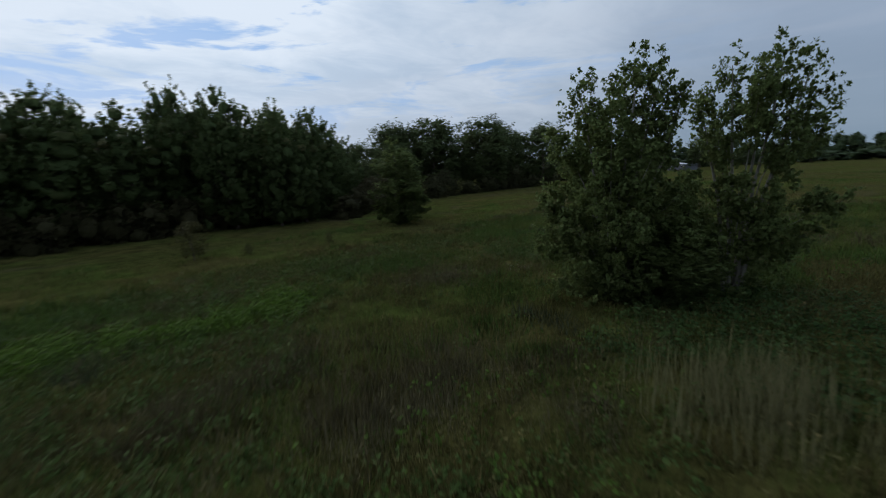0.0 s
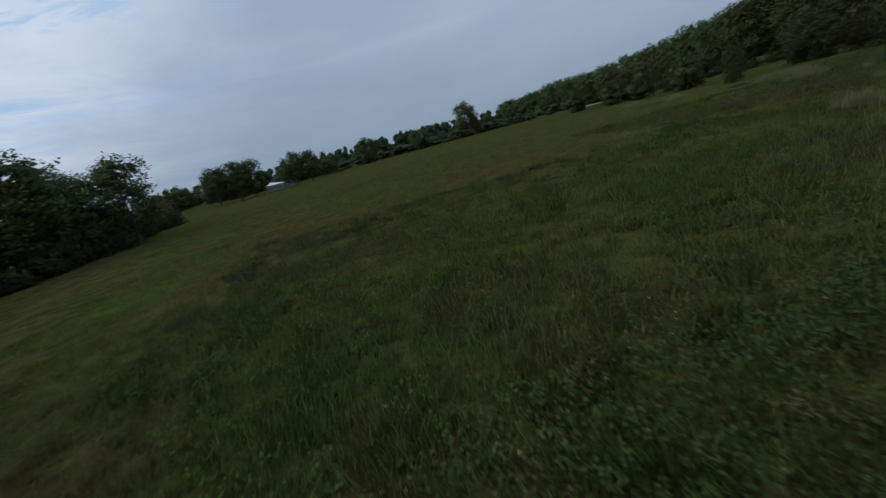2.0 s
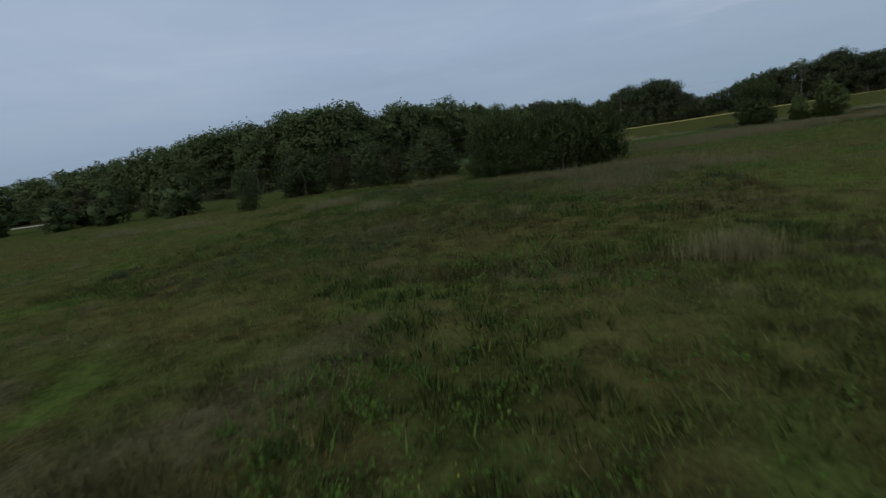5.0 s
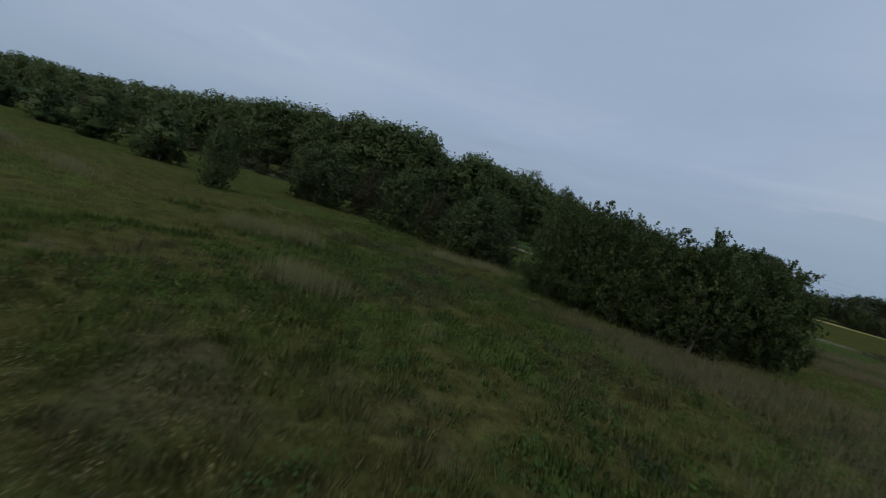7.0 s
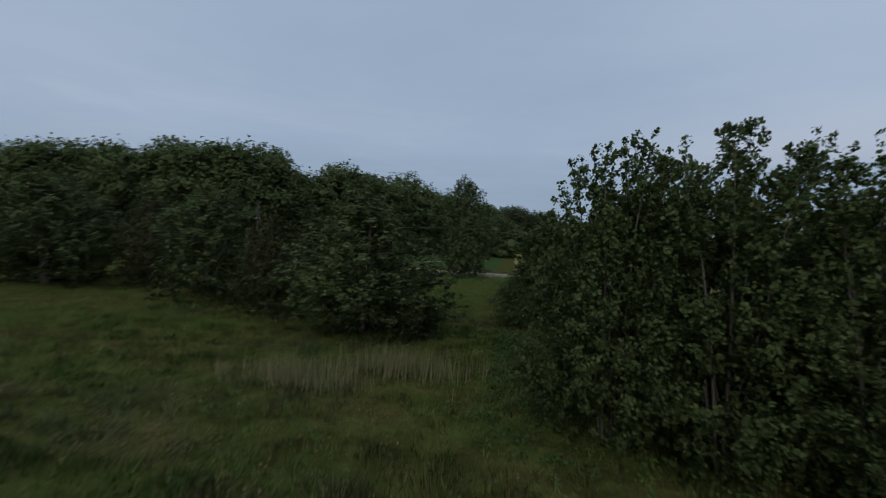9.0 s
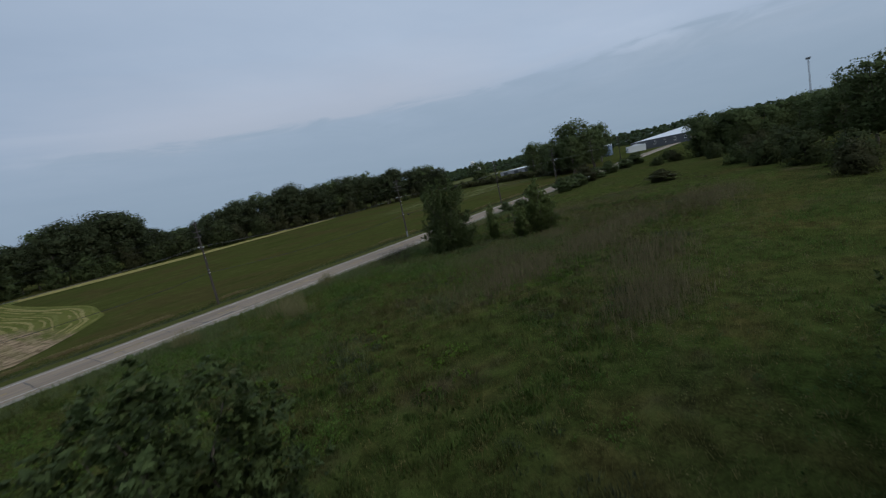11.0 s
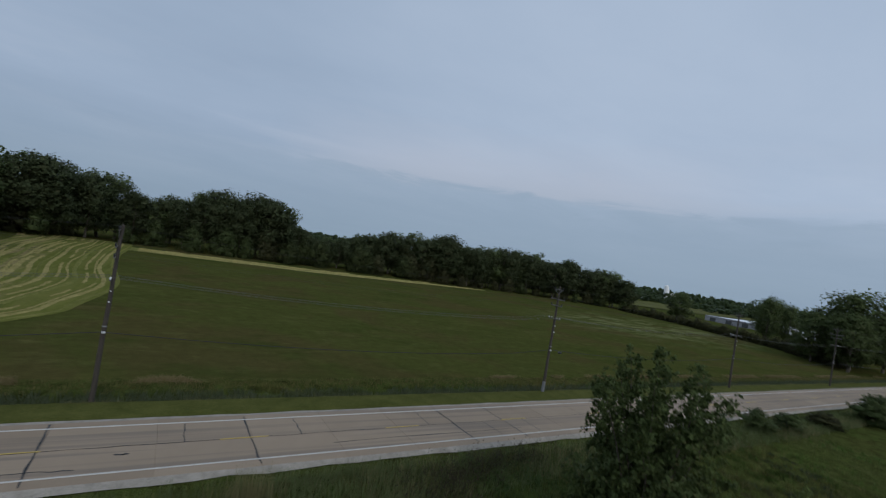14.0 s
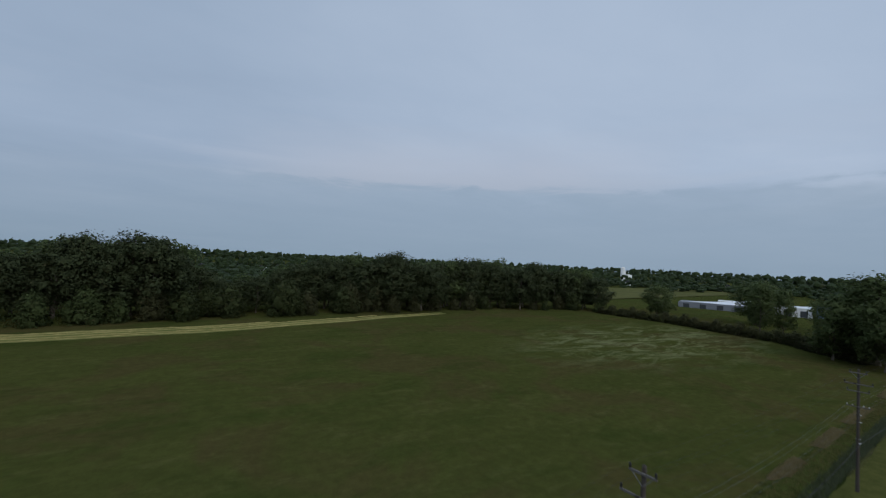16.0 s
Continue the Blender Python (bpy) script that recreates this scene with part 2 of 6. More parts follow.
LEAF_RUST = leaf_material("dull_shrub_leaf", (0.043, 0.047, 0.022), (0.096, 0.095, 0.043), (0.132, 0.102, 0.054))
LEAF_FAR = leaf_material("far_leaf", (0.020, 0.033, 0.014), (0.047, 0.068, 0.025), (0.065, 0.065, 0.029), 0.1, speck=0.26)
BARK = plain("bark", (0.12, 0.1, 0.08), 0.9, 0, 0.4, 6)
PALE_BARK = plain("pale_bark", (0.26, 0.24, 0.2), 0.85, 0, 0.35, 5)
GRASS = leaf_material("grass_blade", (0.075, 0.102, 0.023), (0.163, 0.189, 0.052), (0.318, 0.248, 0.095), 0.3, 0.6)
GRASS_ROAD = leaf_material("roadside_grass_blade", (0.077, 0.099, 0.037), (0.169, 0.200, 0.086), (0.308, 0.277, 0.154), 0.3, 0.65)
GRASS_DARK = leaf_material("dark_grass_blade", (0.054, 0.095, 0.024), (0.114, 0.174, 0.038), (0.208, 0.192, 0.064), 0.3, 0.6)
GRASS_OLIVE = leaf_material("olive_grass_blade", (0.099, 0.093, 0.032), (0.184, 0.161, 0.060), (0.368, 0.260, 0.124), 0.3, 0.65)
WEED_GREEN = leaf_material("weed_leaf", (0.053, 0.096, 0.017), (0.113, 0.190, 0.033), (0.173, 0.207, 0.049))
WEED_START = leaf_material("broad_weed_leaf", (0.047, 0.079, 0.019), (0.104, 0.151, 0.042), (0.136, 0.157, 0.052))
WEED_BRIGHT = leaf_material("bright_weed_leaf", (0.060, 0.108, 0.014), (0.120, 0.204, 0.026), (0.156, 0.204, 0.048))
WEED_DARK = leaf_material("dark_weed_leaf", (0.039, 0.071, 0.022), (0.077, 0.124, 0.036), (0.130, 0.146, 0.067))
WEED_BROWN = leaf_material("brown_weed_leaf", (0.094, 0.083, 0.036), (0.188, 0.160, 0.082), (0.263, 0.207, 0.109))
STALK = leaf_material("dry_stalk", (0.124, 0.121, 0.057), (0.250, 0.229, 0.108), (0.340, 0.313, 0.160), 0.2, 0.8)
REED_GREY = leaf_material("grey_reed_blade", (0.055, 0.068, 0.035), (0.116, 0.136, 0.081), (0.177, 0.177, 0.116), 0.25, 0.75)
STALK_MAUVE = leaf_material("mauve_stalk", (0.096, 0.085, 0.046), (0.209, 0.179, 0.098), (0.298, 0.256, 0.131), 0.2, 0.8)
STRAW = leaf_material("straw_blade", (0.149, 0.118, 0.056), (0.279, 0.223, 0.112), (0.310, 0.260, 0.155), 0.15, 0.8)
PETAL_WHITE = plain("white_petal", (0.45, 0.46, 0.42), 0.7, 0, 0.1)
PETAL_YELLOW = plain("yellow_petal", (0.5, 0.42, 0.05), 0.7, 0, 0.2)
WOOD_POLE = plain("weathered_pole_wood", (0.06, 0.05, 0.041), 0.9, 0, 0.4, 4)
GREY_ARM = plain("grey_arm_wood", (0.13, 0.12, 0.11), 0.85, 0, 0.3, 4)
BLACK_INS = plain("black_insulator", (0.02, 0.02, 0.022), 0.35, 0, 0.2)
WHITE_INS = plain("white_insulator", (0.7, 0.7, 0.7), 0.3, 0, 0.1)
METAL_GUARD = plain("galvanised_guard", (0.2, 0.205, 0.21), 0.7, 0.3, 0.3)
WIRE = plain("aluminium_wire", (0.12, 0.12, 0.115), 0.6, 0.3, 0.1)
CABLE = plain("black_cable", (0.025, 0.025, 0.027), 0.6, 0, 0.1)
ROOF_WHITE = plain("white_metal_roof", (0.78, 0.8, 0.82), 0.45, 0.0, 0.08, 0.3)
WALL_GREY = plain("grey_sheet_wall", (0.2, 0.21, 0.23), 0.6, 0, 0.12, 0.3)
WALL_DARK = plain("dark_sheet_wall", (0.07, 0.075, 0.085), 0.6, 0, 0.15, 0.3)
WALL_BLUE = plain("blue_sheet_wall", (0.16, 0.22, 0.32), 0.55, 0, 0.12, 0.3)
WALL_WHITE = plain("white_wall", (0.7, 0.7, 0.68), 0.7, 0, 0.08, 0.3)
ROOF_DARK = plain("dark_shingle_roof", (0.07, 0.07, 0.075), 0.85, 0, 0.3, 1.0)
GLASS_DARK = plain("dark_window_glass", (0.03, 0.035, 0.04), 0.1, 0, 0.05)
DOOR_DARK = plain("dark_loading_door", (0.05, 0.055, 0.06), 0.6, 0, 0.1)


def ground_material():
    k = Mat("meadow_ground")
    p = k.where()
    x, y, z = k.xyz(p)
    wide = k.noise(p, 0.022, 3, 0.5, 0.4)
    mid = k.noise(p, 0.11, 5, 0.6, 0.6)
    small = k.noise(p, 0.7, 5, 0.65, 0.3)
    blade = k.noise(k.scaled(p, (1, 1, 0.3)), 6.0, 4, 0.7)
    green, olive = (0.054, 0.067, 0.017), (0.083, 0.074, 0.025)
    mauve, lush = (0.096, 0.078, 0.046), (0.06, 0.094, 0.019)
    c = k.mix(k.step(mid, 0.40, 0.60), olive, green)
    c = k.mix(k.math("MULTIPLY", k.step(k.noise(k.scaled(p, (1, 1, 1), 30), 0.085, 4, 0.55, 1.0), 0.54, 0.68), 0.8), c, mauve)
    c = k.mix(k.math("MULTIPLY", k.step(k.noise(p, 0.13, 3, 0.5, 0.8), 0.53, 0.66), 0.85), c, lush)
    dull = k.math("MULTIPLY", k.step(wide, 0.4, 0.6), 0.38)
    c = k.mix(dull, c, (0.076, 0.068, 0.024))
    # the farmed field over the road is one even olive
    bent = k.math("MULTIPLY", k.math("TANH", k.math("DIVIDE", x, 100.0)), 2.2)
    edge = k.math("SUBTRACT", k.math("ADD", y, k.math("MULTIPLY", k.math("SUBTRACT", small, 0.5), 1.6)), bent)
    field = k.math("MULTIPLY", k.step(edge, 5.2, 6.2), k.step(x, 230, 215))
    streak = k.noise(k.scaled(p, (0.25, 1.0, 1), -6), 0.1, 5, 0.6, 0.5)
    crop = k.mix(streak, (0.049, 0.058, 0.015), (0.078, 0.082, 0.023))
    crop = k.mix(k.math("MULTIPLY", k.step(k.noise(p, 0.045, 4, 0.6, 0.6), 0.46, 0.62), 0.75), crop, (0.074, 0.06, 0.023))
    crop = k.mix(k.math("MULTIPLY", k.step(k.noise(k.scaled(p, (0.4, 1, 1), -8), 0.35, 5, 0.7, 0.5), 0.5, 0.75), 0.5), crop, (0.11, 0.106, 0.037))
    crop = k.mix(k.math("MULTIPLY", k.step(k.noise(k.scaled(p, (0.5, 1, 1), 15), 0.12, 4, 0.65, 0.4), 0.5, 0.68), 0.6), crop, (0.04, 0.056, 0.013))
    far_x, far_y = k.math("SUBTRACT", x, 120), k.math("SUBTRACT", y, 64)
    ring = k.math("SQRT", k.math("ADD", k.math("POWER", k.math("DIVIDE", far_x, 62.0), 2.0), k.math("POWER", k.math("DIVIDE", far_y, 32.0), 2.0)))
    pale = k.math("MULTIPLY", k.step(ring, 1.15, 0.4), k.step(k.noise(k.scaled(p, (0.35, 1, 1), -12), 0.2, 6, 0.72, 0.9), 0.44, 0.64))
    crop = k.mix(k.math("MULTIPLY", pale, 0.95), crop, (0.16, 0.17, 0.075))
    damp = k.math("MULTIPLY", k.step(y, -108, -70), k.step(k.math("ADD", mid, k.math("MULTIPLY", wide, 0.4)), 0.5, 0.72))
    c = k.mix(k.math("MULTIPLY", damp, 0.7), c, (0.046, 0.066, 0.017))
    c = k.mix(field, c, crop)
    # dark gaps between tufts and blades: their shade multiplied into the colour by noise
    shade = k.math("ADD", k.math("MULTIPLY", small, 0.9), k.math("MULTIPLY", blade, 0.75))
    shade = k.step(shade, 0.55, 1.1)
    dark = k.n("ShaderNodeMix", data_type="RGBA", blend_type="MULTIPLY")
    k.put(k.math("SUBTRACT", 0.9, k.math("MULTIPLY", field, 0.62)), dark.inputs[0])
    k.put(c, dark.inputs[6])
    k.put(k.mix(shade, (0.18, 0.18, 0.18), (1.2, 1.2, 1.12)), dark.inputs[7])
    h = k.math("ADD", k.math("MULTIPLY", small, 0.7), k.math("MULTIPLY", blade, 0.3))
    h = k.math("MULTIPLY", h, k.math("SUBTRACT", 1.0, k.math("MULTIPLY", field, 0.85)))
    # the fine fuzz of blades that catches light along the ground
    fuzz = k.math("MULTIPLY", k.math("SUBTRACT", 1.0, k.math("MULTIPLY", field, 0.9)), k.math("MULTIPLY", k.math("ADD", mid, k.math("MULTIPLY", small, 0.6)), 0.16))
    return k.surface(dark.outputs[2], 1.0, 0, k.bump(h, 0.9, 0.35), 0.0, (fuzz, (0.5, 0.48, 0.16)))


def turf_material(name, dark, light, scale=0.6, bump=0.12):
    k = Mat(name)
    p = k.where()
    a = k.noise(p, scale, 5, 0.6, 0.4)
    b = k.noise(p, scale * 11, 4, 0.7)
    v = k.step(k.math("ADD", k.math("MULTIPLY", a, 0.6), k.math("MULTIPLY", b, 0.5)), 0.3, 0.8)
    return k.surface(k.mix(v, dark, light), 1.0, 0, k.bump(b, 0.8, bump), 0.02)


def concrete_material():
    k = Mat("worn_concrete")
    p = k.where()
    ob = k.n("ShaderNodeObjectInfo").outputs["Random"]
    a = k.noise(p, 0.5, 5, 0.6)
    b = k.noise(p, 14.0, 4, 0.7)
    tracks = k.noise(k.scaled(p, (0.03, 1.3, 1)), 1.0, 2, 0.5)
    v = k.math("ADD", k.math("MULTIPLY", a, 0.5), k.math("ADD", k.math("MULTIPLY", b, 0.2), k.math("MULTIPLY", ob, 0.35)))
    c = k.mix(v, (0.215, 0.16, 0.112), (0.34, 0.262, 0.188))
    c = k.mix(k.math("MULTIPLY", k.step(tracks, 0.48, 0.68), 0.5), c, (0.145, 0.122, 0.105))
    return k.surface(c, 0.85, 0, k.bump(b, 0.3, 0.01), 0.25)


GROUND = ground_material()
MOWN = turf_material("mown_verge", (0.05, 0.056, 0.014), (0.098, 0.1, 0.028), 0.5, 0.05)
def hay_material():
    k = Mat("cut_hay_stubble")
    p = k.where()
    x, y, z = k.xyz(p)
    a = k.noise(p, 0.16, 5, 0.6, 0.4)
    b = k.noise(p, 1.8, 4, 0.7)
    v = k.step(k.math("ADD", k.math("MULTIPLY", a, 0.6), k.math("MULTIPLY", b, 0.5)), 0.3, 0.8)
    c = k.mix(v, (0.072, 0.088, 0.018), (0.14, 0.142, 0.034))
    # the part that was cut first has dried to tan
    line = k.math("SUBTRACT", k.math("SUBTRACT", -61.0, x), k.math("MULTIPLY", k.math("SUBTRACT", y, 40.0), 0.09))
    torn = k.math("ADD", line, k.math("MULTIPLY", k.math("SUBTRACT", k.noise(k.scaled(p, (1, 0.35, 1), 8), 0.3, 6, 0.7, 0.8), 0.5), 16.0))
    swath = k.step(k.noise(k.scaled(p, (1, 0.06, 1), 4), 0.75, 3, 0.5, 0.5), 0.42, 0.58)
    near_part = k.step(k.math("ADD", y, k.math("MULTIPLY", a, 14.0)), 58.0, 50.0)
    dry = k.math("MULTIPLY", k.step(torn, -1.5, 4.0), k.math("ADD", k.math("MULTIPLY", near_part, 0.75), k.math("MULTIPLY", swath, 0.45)), True)
    c = k.mix(k.math("MULTIPLY", k.math("SUBTRACT", swath, 0.2), 0.5, True), c, (0.16, 0.15, 0.045))
    c = k.mix(dry, c, k.mix(k.step(k.noise(p, 0.55, 5, 0.7, 0.6), 0.38, 0.62), (0.15, 0.105, 0.06), (0.37, 0.265, 0.16)))
    return k.surface(c, 1.0, 0, k.bump(b, 0.8, 0.05), 0.02)


HAY = hay_material()
FAR_FIELD = turf_material("far_pale_field", (0.075, 0.083, 0.026), (0.128, 0.124, 0.045), 0.03, 0.05)
HAY_ROW = turf_material("raked_hay", (0.17, 0.15, 0.05), (0.34, 0.285, 0.115), 0.6, 0.12)
HAY_GREEN = turf_material("green_hay", (0.1, 0.11, 0.025), (0.21, 0.2, 0.065), 0.5, 0.12)
STRIP = turf_material("pale_cut_strip", (0.1, 0.115, 0.03), (0.21, 0.205, 0.07), 0.25, 0.08)
LAWN = turf_material("lawn", (0.030, 0.054, 0.015), (0.048, 0.078, 0.021), 0.3, 0.03)
DRIVE = turf_material("dull_drive_gravel", (0.13, 0.12, 0.1), (0.22, 0.2, 0.17), 1.2, 0.03)
GRAVEL = turf_material("pale_gravel", (0.2, 0.18, 0.15), (0.38, 0.34, 0.295), 1.2, 0.03)
BARE = turf_material("bare_tan_soil", (0.075, 0.063, 0.032), (0.135, 0.11, 0.062), 0.4, 0.08)
CONCRETE = concrete_material()
TAR = plain("tar_seal", (0.018, 0.018, 0.02), 0.5, 0, 0.3, 6)
PAINT_WHITE = plain("worn_white_paint", (0.52, 0.5, 0.47), 0.7, 0, 0.3, 2)
PAINT_YELLOW = plain("worn_yellow_paint", (0.42, 0.3, 0.08), 0.6, 0, 0.25, 5)

# ---- building helpers ----


def np_mesh(name, verts, faces, mat, smooth=False, normals=None):
    """A mesh from arrays: verts (n, 3) and faces (m, k)."""
    verts = np.ascontiguousarray(verts, np.float32)
    groups = [np.ascontiguousarray(f, np.int32) for f in (faces if isinstance(faces, list) else [faces])]
    starts, at = [], 0
    for f in groups:
        starts.append(at + np.arange(0, f.size, f.shape[1], dtype=np.int32))
        at += f.size
    count = sum(len(f) for f in groups)
    me = bpy.data.meshes.new(name)
    me.vertices.add(len(verts))
    me.vertices.foreach_set("co", verts.ravel())
    me.loops.add(at)
    me.loops.foreach_set("vertex_index", np.concatenate([f.ravel() for f in groups]))
    me.polygons.add(count)
    me.polygons.foreach_set("loop_start", np.concatenate(starts).astype(np.int32))
    me.update(calc_edges=True)
    if smooth:
        me.polygons.foreach_set("use_smooth", np.ones(count, dtype=bool))
    me.materials.append(mat)
    if normals is not None:
        me.polygons.foreach_set("use_smooth", np.ones(count, dtype=bool))
        me.normals_split_custom_set_from_vertices(np.asarray(normals, np.float32))
    return me


def part(name, bm, mat, parent, label=""):
    """Links a bmesh, or a ready mesh, as one mesh object under a thing or a part."""
    if isinstance(bm, bmesh.types.BMesh):
        me = bpy.data.meshes.new(name)
        bm.to_mesh(me)
        bm.free()
        me.materials.append(mat)
    else:
        me = bm
    ob = new(name, me)
    if parent is not None:
        ob.parent = parent
    return tagged(ob, label)


def thing(name, m, label, category, group="", kind=""):
    ob = new(name)
    ob.empty_display_size = 0.2
    ob.matrix_basis = m
    return tagged(ob, label, category, group, kind)


def box_bm(x0, x1, y0, y1, z0, z1, bevel=0.0):
    bm = bmesh.new()
    bmesh.ops.create_cube(bm, size=1)
    for v in bm.verts:
        v.co = (x0 + (v.co.x + 0.5) * (x1 - x0), y0 + (v.co.y + 0.5) * (y1 - y0), z0 + (v.co.z + 0.5) * (z1 - z0))
    if bevel:
        bmesh.ops.bevel(bm, geom=bm.edges[:], offset=bevel, segments=1, affect="EDGES")
    return bm


def tube(points, radii, sides=8):
    """A tapered tube along a polyline: verts and quads."""
    points = np.asarray(points, float)
    n = len(points)
    ways = np.gradient(points, axis=0)
    ways /= np.linalg.norm(ways, axis=1, keepdims=True) + 1e-9
    ref = np.where(np.abs(ways[:, 2:3]) > 0.9, [[1.0, 0, 0]], [[0, 0, 1.0]])
    a = np.cross(ways, ref)
    a /= np.linalg.norm(a, axis=1, keepdims=True)
    b = np.cross(ways, a)
    ang = np.linspace(0, 2 * np.pi, sides, endpoint=False)
    ring = a[:, None] * np.cos(ang)[None, :, None] + b[:, None] * np.sin(ang)[None, :, None]
    v = (points[:, None] + ring * np.asarray(radii, float)[:, None, None]).reshape(-1, 3)
    i, j = np.meshgrid(np.arange(n - 1), np.arange(sides), indexing="ij")
    k = (j + 1) % sides
    f = np.stack([i * sides + j, i * sides + k, (i + 1) * sides + k, (i + 1) * sides + j], -1).reshape(-1, 4)
    return v, f


def joined(pieces):
    vs, fs, at = [], [], 0
    for v, f in pieces:
        vs.append(v)
        fs.append(f + at)
        at += len(v)
    return np.concatenate(vs), np.concatenate(fs)


def sm(a, b, x):
    t = np.clip((x - a) / (b - a), 0, 1)
    return t * t * (3 - 2 * t)


def drift(x):
    """How far the road and its ditch bear off from the line of the poles."""
    return 2.2 * np.tanh(np.asarray(x, float) / 100.0)


def lie(x, y):
    """The height of the land."""
    x, y = np.asarray(x, float), np.asarray(y, float)
    d = np.maximum(0, ((x + 50) - (y + 70)) / 1.4142)
    z = -0.012 * np.minimum(d, 100) * sm(-30, -90, y) + 0.017 * np.clip(y - 20, 0, 140)
    return z - 0.55 * np.exp(-(((y - drift(x) - 1.8) / 1.1) ** 2)) * sm(260, 200, np.abs(x))


# ---- land ----
def graded(inner, step, outer):
    core = np.arange(-inner, inner + step / 2, step)
    out = inner + (outer - inner) * np.linspace(0, 1, 26)[1:] ** 2.2
    return np.concatenate([-out[::-1], core, out])


gx = graded(250, 4.0, 3200) - 30
gy = np.sort(np.concatenate([graded(250, 4.0, 3200) - 30, np.arange(-16, 8, 0.5) + 0.01]))
px, py = np.meshgrid(gx, gy, indexing="ij")
rng = np.random.default_rng(5)
pz = lie(px, py)
rough_land = rng.normal(0, 0.07, px.shape) * sm(9, 14, np.abs(py - drift(px) + 7.6)) * sm(900, 300, np.hypot(px, py))
pz = pz + np.where(py > 4, 0.25, 1.0) * rough_land - 0.12 * sm(6.3, 4.8, np.abs(py - drift(px) + 7.55))
nx, ny = px.shape
gi, gj = np.meshgrid(np.arange(nx - 1), np.arange(ny - 1), indexing="ij")
gf = np.stack([gi * ny + gj, (gi + 1) * ny + gj, (gi + 1) * ny + gj + 1, gi * ny + gj + 1], -1).reshape(-1, 4)
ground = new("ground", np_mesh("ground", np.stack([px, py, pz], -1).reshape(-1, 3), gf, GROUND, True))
tagged(ground, "rough green and brown meadow with a farmed field over the road", "ground", kind="structure")


def strip(name, xs, y_lo, y_hi, lift, mat, label, category, rows=5, lift_lo=None):
    """A thin sheet on the land between two edges, which are functions of x."""
    xs = np.asarray(xs, float)
    lo, hi = np.array([y_lo(x) for x in xs]), np.array([y_hi(x) for x in xs])
    w = np.linspace(0, 1, rows)
    y = lo[:, None] + (hi - lo)[:, None] * w
    x = np.repeat(xs[:, None], rows, 1)
    z = lie(x, y) + (lift if lift_lo is None else lift_lo + (lift - lift_lo) * w)
    i, j = np.meshgrid(np.arange(len(xs) - 1), np.arange(rows - 1), indexing="ij")
    f = np.stack([i * rows + j, (i + 1) * rows + j, (i + 1) * rows + j + 1, i * rows + j + 1], -1).reshape(-1, 4)
    ob = new(name, np_mesh(name, np.stack([x, y, z], -1).reshape(-1, 3), f, mat, True))
    return tagged(ob, label, category, kind="structure")


def waver(x, scale, size, seed=0.0):
    return size * noise.noise((x * scale + seed, seed * 3.7, 0.3))


ROAD_Y, LANE = -7.5, 3.13
FAR_EDGE, NEAR_EDGE = -3.5, -11.55
long_x = np.concatenate([np.linspace(-900, -160, 30), np.arange(-155, 216, 2.0), np.linspace(220, 900, 30)])
strip("verge", long_x, lambda x: FAR_EDGE - 0.05 + drift(x), lambda x: 0.6 + drift(x) + waver(x, 0.3, 0.5), 0.13, MOWN, "mown grass verge between road and ditch", "verge", 6)
strip("gravel_edge_far", long_x, lambda x: FAR_EDGE - 0.1 + drift(x), lambda x: FAR_EDGE + 0.32 + drift(x) + waver(x, 0.8, 0.2), 0.145, GRAVEL, "pale gravel edge of the road", "gravel", 3)
strip("gravel_edge_near", long_x, lambda x: NEAR_EDGE - 0.42 + drift(x) + waver(x, 0.8, 0.3, 5), lambda x: NEAR_EDGE + 0.02 + drift(x), 0.145, GRAVEL, "pale gravel edge of the road", "gravel", 3, -0.06)


def hay_right(y):
    return -52.2 + 3.6 * math.exp(-(((y - 56) / 20) ** 2)) - 4.2 * max(0.0, (31 - y) / 8) ** 1.25 + 0.25 * math.sin(y / 6.0)


def hay_left(y):
    return -75.8 - 0.025 * (y - 47) - waver(y, 0.05, 1.5, 2)


def hay_sheet():
    ys = np.arange(7.5, 140, 2.0)
    w = np.linspace(0, 1, 14)
    lo, hi = np.array([hay_left(y) for y in ys]), np.array([hay_right(y) for y in ys])
    x = lo[:, None] + (hi - lo)[:, None] * w
    y = np.repeat(ys[:, None], 14, 1)
    z = lie(x, y) + 0.05
    i, j = np.meshgrid(np.arange(len(ys) - 1), np.arange(13), indexing="ij")
    f = np.stack([i * 14 + j, i * 14 + j + 1, (i + 1) * 14 + j + 1, (i + 1) * 14 + j], -1).reshape(-1, 4)
    ob = new("hay_field", np_mesh("hay_field", np.stack([x, y, z], -1).reshape(-1, 3), f, HAY, True))
    tagged(ob, "mown yellow-green hay stubble in the field", "hay field", kind="structure")


hay_sheet()


